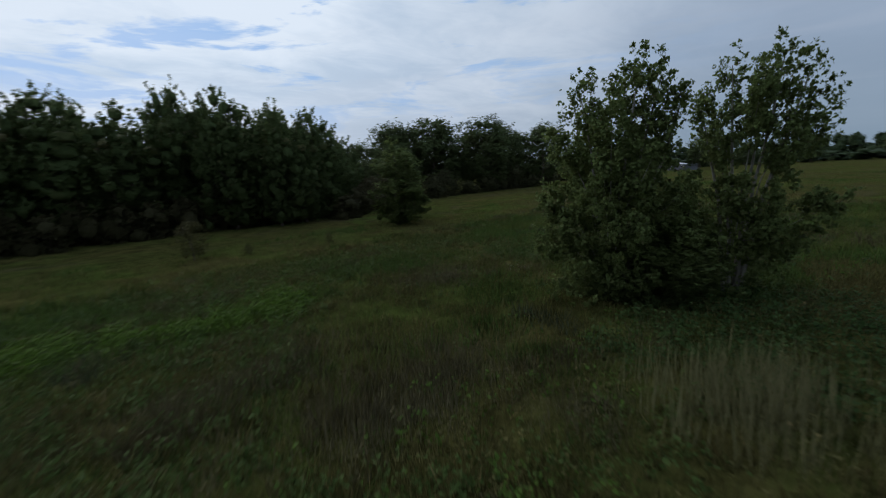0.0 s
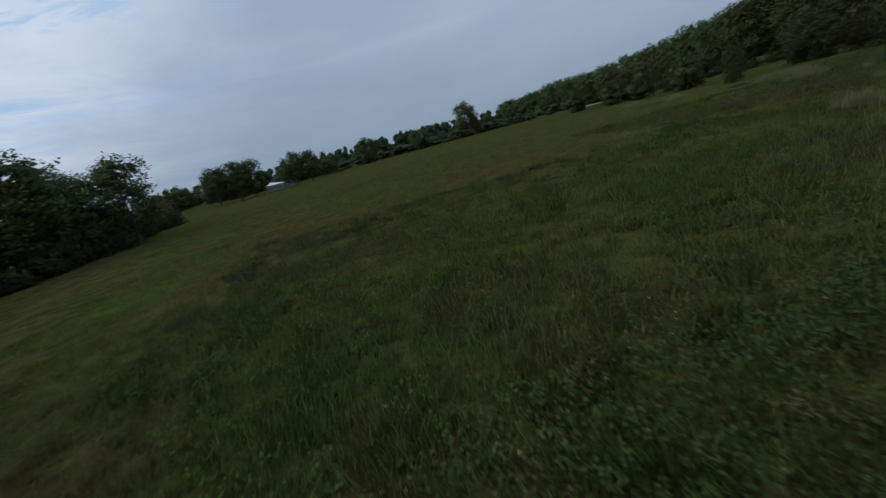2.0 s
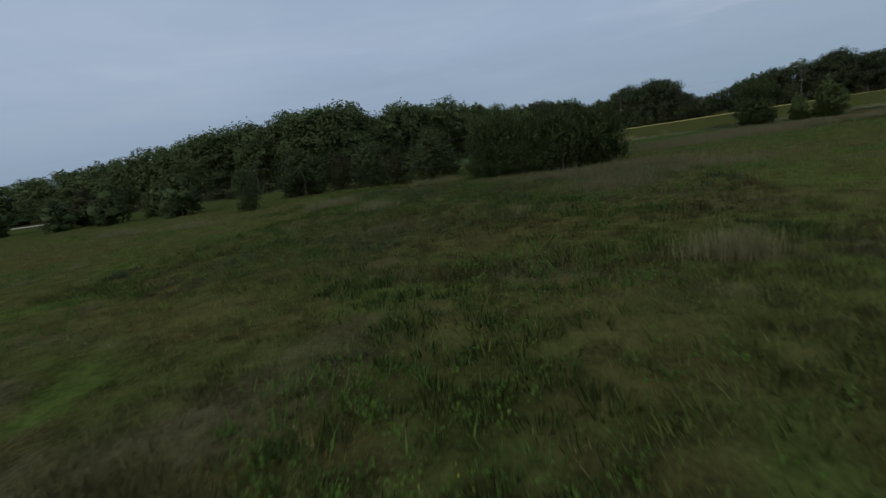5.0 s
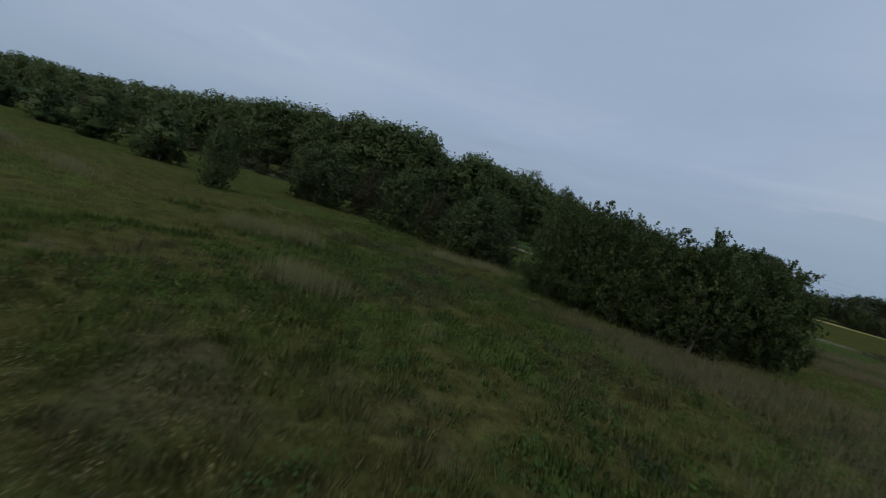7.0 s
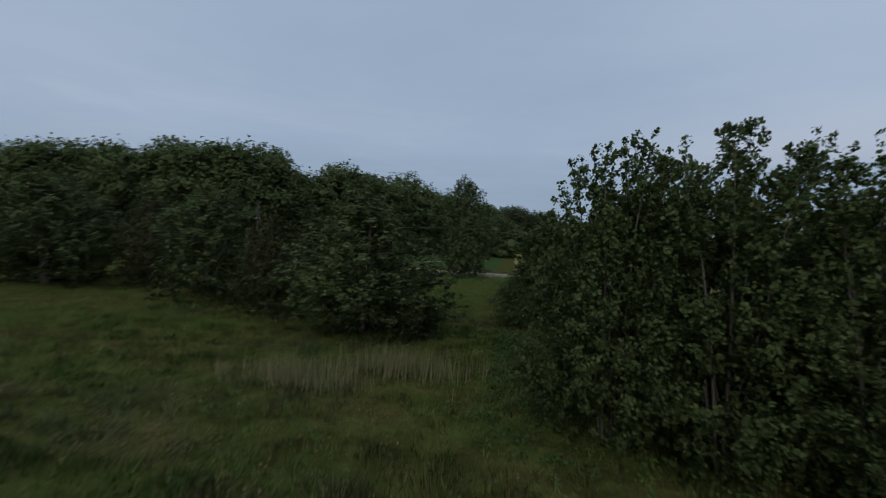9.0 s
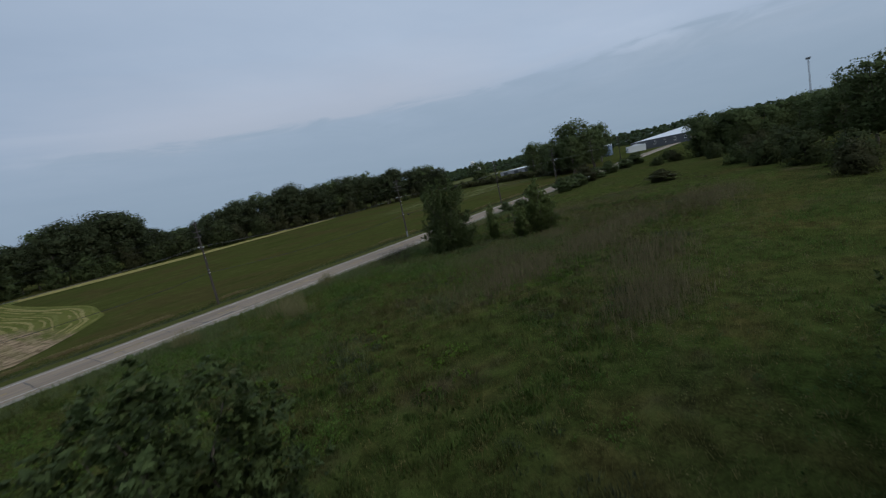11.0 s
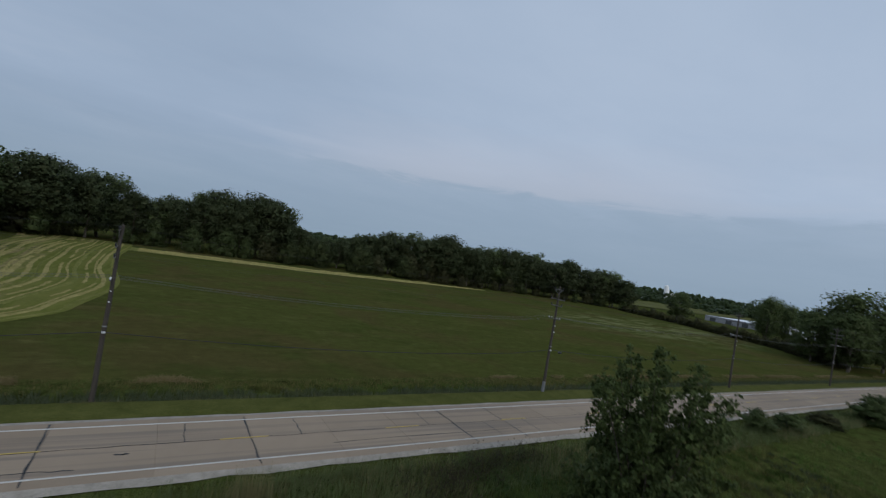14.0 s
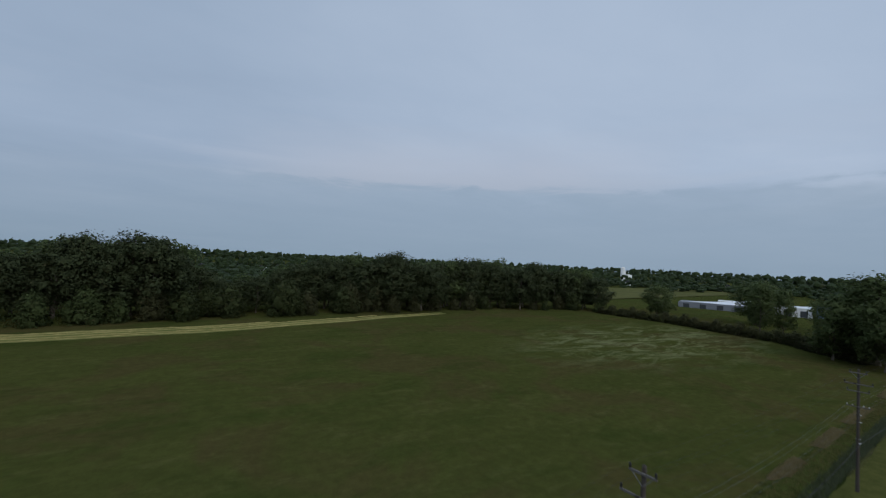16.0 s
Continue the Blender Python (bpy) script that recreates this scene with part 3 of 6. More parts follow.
def ridge(points, width, height, mat, seed):
    """A low loose ridge along a line on the land."""
    r = np.random.default_rng(seed)
    pts = np.asarray(points, float)
    ways = np.gradient(pts, axis=0)
    ways /= np.linalg.norm(ways, axis=1, keepdims=True)
    side = np.stack([-ways[:, 1], ways[:, 0]], -1)
    prof = np.array([(-1, 0), (-0.55, 0.7), (0, 1.0), (0.55, 0.7), (1, 0)])
    wid = width * (0.7 + 0.6 * r.random(len(pts)))
    hgt = height * (0.5 + 0.9 * r.random(len(pts)))
    xy = pts[:, None] + side[:, None] * (prof[None, :, 0] * wid[:, None] / 2 + r.normal(0, 0.06, (len(pts), 5)))[..., None]
    z = lie(xy[..., 0], xy[..., 1]) + 0.045 + prof[None, :, 1] * hgt[:, None]
    v = np.concatenate([xy, z[..., None]], -1).reshape(-1, 3)
    i, j = np.meshgrid(np.arange(len(pts) - 1), np.arange(4), indexing="ij")
    f = np.stack([i * 5 + j, (i + 1) * 5 + j, (i + 1) * 5 + j + 1, i * 5 + j + 1], -1).reshape(-1, 4)
    return np_mesh("windrow", v, f, mat, False)


for k in range(24):
    ys = np.arange(9.0, 136, 0.9)
    pts = [(hay_right(y) - 0.8 - 1.35 * k - 0.4 * (k % 3 == 1) + 0.2 * math.sin(y / 7.0 + 0.15 * k) + waver(y, 0.07, 0.5, k * 0.4), y) for y in ys]
    pts = [p for p in pts if p[0] > hay_left(p[1]) + 0.6]
    if len(pts) < 8:
        continue
    pts = [p for p in pts if not (p[0] < -61.5 - 0.09 * (p[1] - 40) and p[1] < 47 + 3 * math.sin(k)) and waver(p[1], 0.11, 1.0, 3.1 * k) > -0.42]
    runs, run_now = [], []
    for p in pts:
        if run_now and p[1] - run_now[-1][1] > 1.0:
            runs.append(run_now)
            run_now = []
        run_now.append(p)
    runs = [q for q in runs + [run_now] if len(q) > 3]
    for q in runs:
        row = new("windrow", ridge(q, (0.5, 0.75, 0.35)[k % 3] + 0.2 * (k > 8), 0.1, HAY_ROW if k % 4 else HAY_GREEN, k))
        tagged(row, "raked windrow of drying hay on the stubble", "windrow", "windrows in the hay field")
CUT_Y = lambda x: 117.5 + waver(x, 0.05, 1.2, 8) + 0.17 * max(0, x)
strip("cut_strip", np.arange(-52, 92, 2.0), lambda x: CUT_Y(x), lambda x: CUT_Y(x) + 11.0 + waver(x, 0.08, 2.6, 4) + waver(x, 0.5, 0.8, 5) - 0.08 * max(0, x), 0.06, STRIP, "pale freshly cut strip along the wood", "cut strip", 6)
for k, (off, x1) in enumerate(((1.5, 88), (4.2, 84), (7.2, 60), (9.6, 20))):
    xs = np.arange(-50, x1, 1.2)
    row = new("windrow", ridge([(x, CUT_Y(x) + off + waver(x, 0.1, 0.8, off)) for x in xs], 0.8, 0.22, HAY_ROW, 40 + k))
    tagged(row, "raked windrow of drying hay on the stubble", "windrow", "windrows in the hay field")
strip("far_field", np.arange(250, 740, 12.0), lambda x: 166 + 0.05 * (x - 250), lambda x: min(196 + 0.45 * (x - 250), 275), 0.5, FAR_FIELD, "pale yellow-green far field beyond the hedge", "field", 8)
strip("lawn", np.arange(-135, -77.5, 2.5), lambda x: 8.0, lambda x: 62 + 1.4 * (x + 100) if x < -86 else 95 + 2 * (x + 80), 0.055, LAWN, "smooth green lawn beside the hay field", "lawn", 12)
strip("driveway", np.arange(-104, -84, 1.5), lambda x: 15 + 1.6 * (x + 104), lambda x: 18.5 + 1.6 * (x + 104), 0.075, DRIVE, "pale gravel drive from the road", "driveway", 4)
strip("bare_bank", np.arange(-112, -98, 0.8), lambda x: -82.2 + 0.15 * abs(x + 105) + waver(x, 0.5, 1.2), lambda x: -80.8 - 0.1 * abs(x + 105) + waver(x, 0.5, 1.0, 4), 0.1, BARE, "bare tan soil between shrubs", "soil", 5)


# ---- road ----
road = thing("road", pose(0, ROAD_Y, 0.0), "worn two-lane concrete road with tarred joints", "road", kind="structure")
ROAD_X = np.concatenate([[-900, -500, -300], np.arange(-200, 201, 10.0), [300, 500, 900]])


def ribbon(name, y0, y1, z0, z1, mat):
    """A long flat bar that follows the road, in the road's own measure."""
    n = len(ROAD_X)
    corners = ((y0, z0), (y1, z0), (y1, z1), (y0, z1))
    v = np.stack([np.stack([ROAD_X, y + drift(ROAD_X), np.full(n, z)], -1) for y, z in corners], 1).reshape(-1, 3)
    i, c = np.meshgrid(np.arange(n - 1), np.arange(4), indexing="ij")
    f = np.stack([i * 4 + c, (i + 1) * 4 + c, (i + 1) * 4 + (c + 1) % 4, i * 4 + (c + 1) % 4], -1).reshape(-1, 4)
    return np_mesh(name, v, f[:, ::-1], mat)


def on_road(x, y, z=0.0):
    """A pose on the road, turned along it."""
    return pose(x, y + float(drift(x)), z, 0, 0, math.degrees(math.atan(0.022 / math.cosh(x / 100.0) ** 2)))


part("bed", ribbon("bed", NEAR_EDGE - ROAD_Y, FAR_EDGE - ROAD_Y, -0.1, 0.125, CONCRETE), None, road)
for k, y in enumerate((LANE, -LANE)):
    part("edge_line", ribbon("edge_line", y - 0.07, y + 0.07, 0.15, 0.171, PAINT_WHITE), None, road, "worn white edge line")
dash_me = None
for k in range(-16, 17):
    if dash_me is None:
        d = part("centre_dash", box_bm(-1.55, 1.55, -0.06, 0.06, 0.15, 0.171, 0.004), PAINT_YELLOW, road, "worn yellow centre dash")
        dash_me = d.data
    else:
        d = new("centre_dash", dash_me)
        d.parent = road
        tagged(d, "worn yellow centre dash")
    d.matrix_basis = on_road(-35.7 + 12.25 * k, 0.05)

# ---- trees ----


def unit(v):
    return v / (np.linalg.norm(v, axis=-1, keepdims=True) + 1e-9)


def leaves(lobes, count, size, seed, clump=0.2, per=14, flat=0.35, corners=4):
    """Leaves in clusters over a set of lobes (x, y, z, r, rz): verts, faces and normals."""
    r = np.random.default_rng(seed)
    lobes = np.asarray(lobes, float)
    area = lobes[:, 3] * lobes[:, 4]
    clusters = max(1, count // per)
    own = r.choice(len(lobes), clusters, p=area**0.6 / (area**0.6).sum())
    way = unit(r.normal(0, 1, (clusters, 3)))
    reach = (0.6 + 0.44 * r.random(clusters) ** 0.7 if size > 0.2 else 0.42 + 0.5 * r.random(clusters) ** 0.45)[:, None]
    rad = np.stack([lobes[own, 3], lobes[own, 3], lobes[own, 4]], -1)
    centre = lobes[own, :3] + way * rad * reach
    c = np.repeat(centre, per, 0)
    spread = np.repeat(rad.mean(1), per)[:, None] * clump
    p = c + r.normal(0, 1, c.shape) * spread
    out = unit(np.repeat(way, per, 0) + np.array([0, 0, 0.2]))
    nrm = unit(out * 0.75 + np.array([0, 0, flat]) + r.normal(0, 0.5, p.shape))
    a = unit(np.cross(nrm, r.normal(0, 1, p.shape)))
    b = np.cross(nrm, a)
    s = size * (0.65 + 0.7 * r.random(len(p)))[:, None]
    if corners == 3:
        k = 0.75 + 0.5 * r.random((len(p), 1))
        v = np.stack([p - a * s * 0.6 - b * s * 0.3 * k, p + a * s * 0.6 * k - b * s * 0.3, p + b * s * 0.62 + a * s * (k - 1)], 1).reshape(-1, 3)
        return v, np.arange(len(v)).reshape(-1, 3), np.repeat(unit(out * 0.7 + nrm * 0.5), 3, 0)
    v = np.stack([p - a * s * 0.62, p - b * s * 0.42 + nrm * s * 0.1, p + a * s * 0.62, p + b * s * 0.42 + nrm * s * 0.1], 1)
    v = v.reshape(-1, 3)
    return v, np.arange(len(v)).reshape(-1, 4), np.repeat(unit(out * 0.7 + nrm * 0.5), 4, 0)


def shoots(lobes, count, size, seed, length=1.0, per=22, up=0.9, thin=0.0, spread=0.11, corners=3):
    """Leaves along short upward shoots that stand out of the lobes: verts, faces and normals."""
    r = np.random.default_rng(seed)
    lobes = np.asarray(lobes, float)
    area = (lobes[:, 3] * lobes[:, 4]) ** 0.65 * (1 - thin * lobes[:, 2] / lobes[:, 2].max())
    n = max(1, count // per)
    own = r.choice(len(lobes), n, p=area / area.sum())
    way = unit(r.normal(0, 1, (n, 3)) + np.array([0, 0, 0.15]))
    rad = np.stack([lobes[own, 3], lobes[own, 3], lobes[own, 4]], -1)
    base = lobes[own, :3] + way * rad * (0.25 + 0.5 * r.random((n, 1)) ** 0.6)
    axis = unit(way * 0.5 + np.array([0, 0, up]) + r.normal(0, 0.2, (n, 3)))
    long = length * (0.55 + 0.8 * r.random((n, 1)))
    s = r.random((n * per, 1)) ** 0.85
    wide = np.repeat(long, per, 0) * spread * (1.05 - 0.7 * s)
    p = np.repeat(base, per, 0) + np.repeat(axis * long, per, 0) * s + r.normal(0, 1, (n * per, 3)) * wide
    out = unit(np.repeat(way, per, 0) + np.array([0, 0, 0.25]))
    nrm = unit(out * 0.6 + np.array([0, 0, 0.4]) + r.normal(0, 0.6, p.shape))
    a = unit(np.cross(nrm, r.normal(0, 1, p.shape)))
    b = np.cross(nrm, a)
    z = size * (0.6 + 0.8 * r.random((len(p), 1)))
    if corners == 4:
        v = np.stack([p - a * z * 0.55, p - b * z * 0.48 + nrm * z * 0.12, p + a * z * 0.6, p + b * z * 0.48 + nrm * z * 0.12], 1).reshape(-1, 3)
        return v, np.arange(len(v)).reshape(-1, 4), np.repeat(unit(out * 0.6 + nrm * 0.6), 4, 0)
    k = 0.75 + 0.5 * r.random((len(p), 1))
    v = np.stack([p - a * z * 0.6 - b * z * 0.35 * k, p + a * z * 0.6 * k - b * z * 0.35, p + b * z * 0.68 + a * z * (k - 1)], 1).reshape(-1, 3)
    return v, np.arange(len(v)).reshape(-1, 3), np.repeat(unit(out * 0.6 + nrm * 0.6), 3, 0)


def ball():
    bm = bmesh.new()
    bmesh.ops.create_icosphere(bm, subdivisions=1, radius=1)
    bm.verts.ensure_lookup_table()
    v = np.array([p.co[:] for p in bm.verts])
    f = np.array([[p.index for p in q.verts] for q in bm.faces])
    bm.free()
    return v, f


BALL = ball()


def clumps(lobes, part_of, seed):
    """The dense inner foliage: a small ragged heart in each lobe."""
    r = np.random.default_rng(seed + 5)
    lobes = np.asarray(lobes, float)
    bv, bf = BALL
    ragged = part_of * (1 + r.normal(0, 0.13, (len(lobes), len(bv), 1)))
    v = lobes[:, None, :3] + bv[None] * ragged * np.stack([lobes[:, 3], lobes[:, 3], lobes[:, 4]], -1)[:, None]
    f = bf[None] + (np.arange(len(lobes)) * len(bv))[:, None, None]
    return v.reshape(-1, 3), f.reshape(-1, 3), np.tile(bv, (len(lobes), 1))


def stems(lobes, height, girth, seed, lean=0.03, trunk_to=0.8, limb_from=0.12, forks=1, sides=7):
    """A tapered trunk, or several, with limbs that reach into the lobes."""
    r = np.random.default_rng(seed)
    lobes = np.asarray(lobes, float)
    boles, limbs, trunks = [], [], []
    for k in range(forks):
        a = 2 * np.pi * k / forks + r.random()
        top = np.array([np.cos(a), np.sin(a), 0]) * (0.0 if forks == 1 else 0.12 * height) + r.normal(0, lean, 3) * height
        s = np.linspace(0, 1, 7)[:, None]
        line = np.concatenate([top[None, :2] * s**1.3, s * height * trunk_to], 1) + np.concatenate([np.zeros((1, 3)), r.normal(0, 0.012 * height, (6, 3))])
        line[0] = (0.3 * girth * np.cos(a) * (forks > 1), 0.3 * girth * np.sin(a) * (forks > 1), -0.25)
        g = girth * (1 - 0.86 * s[:, 0])
        g[0] *= 1.35
        boles.append(tube(line, g, sides))
        trunks.append(line)
    for lobe in lobes[:: 1 + len(lobes) // 24]:
        line = trunks[int(np.argmin([np.linalg.norm(t[-1, :2] - lobe[:2]) for t in trunks]))]
        z = np.clip(lobe[2] - 0.6 * np.linalg.norm(lobe[:2]) - 0.1 * height, limb_from * height, trunk_to * height * 0.95)
        i = np.interp(z, line[:, 2], np.arange(len(line)))
        lo = int(min(i, len(line) - 2))
        start = line[lo] + (line[lo + 1] - line[lo]) * (i - lo)
        end = lobe[:3]
        bend = (start + end) / 2 + np.array([0, 0, -0.08 * np.linalg.norm(end - start)]) + r.normal(0, 0.04 * height * 0.3, 3)
        g0 = girth * (1 - 0.8 * z / (height * trunk_to)) * 0.5
        limbs.append(tube([start, bend, end], [g0, g0 * 0.6, g0 * 0.18], 5 if sides > 6 else 3))
    return boles, joined(limbs)


def plume_lobes(height, plumes, seed, tips=3, taper=(0.85, 1.1, 1.05, 0.95, 0.86, 0.5), up_from=0.6):
    """Upright plumes of a poplar: each a chain of lobes, broad below and narrowing to a tip."""
    r = np.random.default_rng(seed)
    lobes = []
    for (dx, dy, h, rad) in plumes:
        n = 10
        for k in range(n):
            s = k / (n - 1)
            w = rad * float(np.interp(s, [0, 0.25, 0.5, 0.68, 0.85, 1], taper))
            z = height * h * (0.08 + 0.88 * s)
            lobes.append((dx * (0.75 + 0.35 * s) + r.normal(0, 0.1), dy * (0.75 + 0.35 * s) + r.normal(0, 0.1), z, w, height * h * 0.085))
            if s < 0.75:
                for _ in range(3):
                    a = r.random() * 2 * math.pi
                    q = w * (0.6 + 0.5 * r.random())
                    lobes.append((dx + q * math.cos(a), dy + q * math.sin(a), z + r.normal(0, 0.3), w * 0.5, height * h * 0.07))
        # pointed side tips that stand up out of the plume
        for _ in range(tips):
            a, up = r.random() * 2 * math.pi, up_from + 0.22 * r.random()
            q = rad * (0.5 + 0.45 * r.random())
            lobes.append((dx + q * math.cos(a), dy + q * math.sin(a), height * h * up, rad * 0.4, height * 0.075))
            lobes.append((dx + q * 1.08 * math.cos(a), dy + q * 1.08 * math.sin(a), height * (h * up + 0.07), rad * 0.27, height * 0.05))
    return lobes


def mound_lobes(height, radius, seed, count=22, low=0.08, tip=0.35, peak=0.45):
    """Lobes of a dense rounded crown that starts near the ground."""
    r = np.random.default_rng(seed)
    lobes = []
    for k in range(count):
        s = (k + 0.5) / count
        z = height * (low + (0.96 - low) * s)
        f = 1 - abs(s - peak) / (1 - peak if s > peak else peak + 0.35)
        w = radius * (tip + (1 - tip) * max(0.0, f) ** 0.7)
        a = 2.4 * k + r.normal(0, 0.4)
        q = w * (0.28 + 0.42 * r.random()) * (1 - 0.55 * s**2)
        size = w * (0.42 + 0.2 * r.random())
        lobes.append((q * math.cos(a), q * math.sin(a), z - size * 0.3, size, size * (0.75 + 0.35 * r.random())))
    return lobes


def oak_lobes(height, radius, seed, count=18, clear=0.28):
    """Lobes of a broad wood tree with a bare lower trunk."""
    r = np.random.default_rng(seed)
    lobes = []
    for k in range(count):
        s = (k + 0.5) / count
        a = 2.4 * k + r.normal(0, 0.5)
        z = height * (clear + (0.93 - clear) * s)
        w = radius * math.sqrt(max(0.2, 1 - (max(0.0, s - 0.42) / 0.72) ** 2)) * (0.6 + 0.4 * min(1, s * 3 + 0.3))
        q = w * (0.35 + 0.5 * r.random()) * (0.6 if s > 0.92 else 1)
        size = radius * (0.34 + 0.14 * r.random()) * (18 / count) ** 0.2
        lobes.append((q * math.cos(a), q * math.sin(a), z - size * 0.35, size, size * (0.7 + 0.3 * r.random())))
    return lobes


def make_tree(name, lobes, height, girth, count, size, mats, seed, label, category, clump=0.16, per=14, forks=1, trunk_to=0.8, limb_from=0.1, sides=7, core=0.0, corners=3, shoot=None):
    root = thing(name, pose(0, 0, 0), label, category)
    boles, limbs = stems(lobes, height, girth, seed, 0.02, trunk_to, limb_from, forks, sides)
    for v, f in boles:
        part("trunk", np_mesh("trunk", v, f, mats[1], True), None, root)
    tagged(part("limb", np_mesh("limb", limbs[0], limbs[1], mats[1], True), None, root), kind="stuff")
    v, f, nv = shoots(lobes, count, size, seed, *shoot) if shoot else leaves(lobes, count, size, seed, clump, per, 0.35, corners)
    low = v[:, 2] < 0.04
    v[low, 2] = 0.04 + 0.1 * np.random.default_rng(seed + 9).random(low.sum())
    if core:
        cv, cf, cn = clumps(lobes[::2], core, seed)
        nv = np.concatenate([nv, cn])
        cv[:, 2] = np.maximum(cv[:, 2], 0.04)
        v, f = np.concatenate([v, cv]), np.concatenate([f, cf + len(v)])
    # shade the crown as one soft mass, with each leaf a little off
    whole = unit((v - np.array([0, 0, 0.42 * height])) * np.array([1, 1, 0.8]))
    jitter = np.repeat(np.random.default_rng(seed + 3).normal(0, 0.22, (len(v) // 3 + 1, 3)), 3, 0)[: len(v)]
    nv = unit(0.62 * whole + 0.3 * nv + jitter)
    part("crown", np_mesh("crown", v, f, mats[0], True, nv), None, root)
    return root


def spray_lobes(sprays, seed, skirt=()):
    """Rounded upright sprays (tip x, y, z, radius, length) over a low leafy skirt."""
    r = np.random.default_rng(seed)
    lobes = list(skirt)
    for x, y, z, rad, long in sprays:
        tip = np.array([x, y, z])
        axis = unit(tip - np.array([0.3 * x, 0.3 * y, 0.0]))
        for s in np.linspace(0, 1, 7):
            w = rad * float(np.interp(s, [0, 0.4, 0.78, 1], [0.75, 1.0, 0.92, 0.6]))
            c = tip - axis * (long * (1 - s) * 0.92 + 0.35 * w + 0.22)
            lobes.append((*(c + r.normal(0, 0.07, 3)), w, long * 0.13))
            for _ in range(2 if s < 0.85 else 1):
                a = r.random() * 2 * math.pi
                lobes.append((c[0] + 0.8 * w * math.cos(a), c[1] + 0.8 * w * math.sin(a), c[2] + r.normal(0, 0.2), w * 0.42, w * 0.6))
    return lobes


def spray_tree(name, sprays, height, girth, count, size, mats, seed, label, skirt, shoot):
    """A poplar of several stems, each ending in a spray of leaves that stands clear of the others."""
    r = np.random.default_rng(seed)
    root = thing(name, pose(0, 0, 0), label, "tree")
    tubes = []
    for x, y, z, rad, long in sprays:
        top = np.array([x, y, z - 0.25 * long])
        foot = np.array([0.12 * x, 0.12 * y, -0.3]) if z > 0.85 * height else np.array([0.25 * x, 0.25 * y, 0.4 * z])
        mid = foot + (top - foot) * 0.5 + np.array([-0.12 * x, -0.12 * y, 0]) + r.normal(0, 0.06, 3)
        g = girth * (1.0 if z > 0.85 * height else 0.45 * z / height)
        tubes.append(tube([foot, (foot + mid) / 2 + r.normal(0, 0.03, 3), mid, (mid + top) / 2 + r.normal(0, 0.05, 3), top], [g, g * 0.8, g * 0.62, g * 0.42, g * 0.14], 7))
    for v, f in tubes[:3]:
        part("trunk", np_mesh("trunk", v, f, mats[1], True), None, root)
    v, f = joined(tubes[3:])
    tagged(part("limb", np_mesh("limb", v, f, mats[1], True), None, root), kind="stuff")
    lobes = spray_lobes(sprays, seed, skirt)
    v, f, nv = shoots(lobes, count, size, seed, *shoot, 4)
    low = v[:, 2] < 0.04
    v[low, 2] = 0.04 + 0.1 * r.random(low.sum())
    jitter = np.repeat(r.normal(0, 0.25, (len(v) // 4, 3)), 4, 0)
    whole = unit((v - np.array([0, 0, 0.42 * height])) * np.array([1, 1, 0.8]))
    nv = unit(0.4 * whole + 0.55 * nv + jitter)
    part("crown", np_mesh("crown", v, f, mats[0], True, nv), None, root)
    return root


USED = set()


def plant(root, x, y, scale=1.0, wide=1.0, turn=0.0, label="", group=""):
    """Stands a tree, or a copy of it, on the land."""
    m = Matrix.Translation((x, y, float(lie(x, y)) - 0.05)) @ Matrix.Rotation(radians(turn), 4, "Z") @ Matrix.Diagonal((scale * wide, scale * wide, scale, 1))
    if root.name in USED:
        ob = copy_thing(root, m @ Matrix.Diagonal((1 / root.scale.x, 1 / root.scale.y, 1 / root.scale.z, 1)))
    else:
        USED.add(root.name)
        root.matrix_basis = m
        ob = root
    return tagged(ob, label, group=group)


def plant_fit(base, x, y, height, width, turn=0.0, label="", group=""):
    root, h, w = base
    return plant(root, x, y, height / h, (width / w) / (height / h), turn, label, group)

# two tall poplar groups beside the first stretch
POP = []
for k, plumes in enumerate((
        [(0, 0, 1.0, 1.15), (0.95, 0.5, 0.85, 0.85), (-0.8, 0.6, 0.72, 0.9)],
        [(0, 0, 1.0, 1.1), (-0.9, -0.3, 0.87, 0.85), (0.5, -0.9, 0.7, 0.95)],
        [(0, 0, 1.0, 1.25), (1.0, 0.2, 0.76, 1.0)],
        [(0, 0, 1.0, 1.15), (0.9, 0.5, 0.84, 0.9), (-0.8, 0.5, 0.74, 0.95)])):
    lob = plume_lobes(8.7, plumes, 20 + k, 3, (0.85, 1.1, 1.0, 0.82, 0.66, 0.4))
    POP.append((make_tree("poplar_tree", lob, 9.0, 0.13, (21000, 21000, 21000, 38000)[k], (0.136, 0.136, 0.136, 0.098)[k], (LEAF_POPLAR, BARK), 30 + k,
                          "young green poplar with upright plumes of leaves in the meadow", "tree", 0.13, 9, 2, shoot=(0.5, 24, 0.8, 0.3, 0.2)), 9.0, 3.6))
MEADOW = "poplars in the meadow"
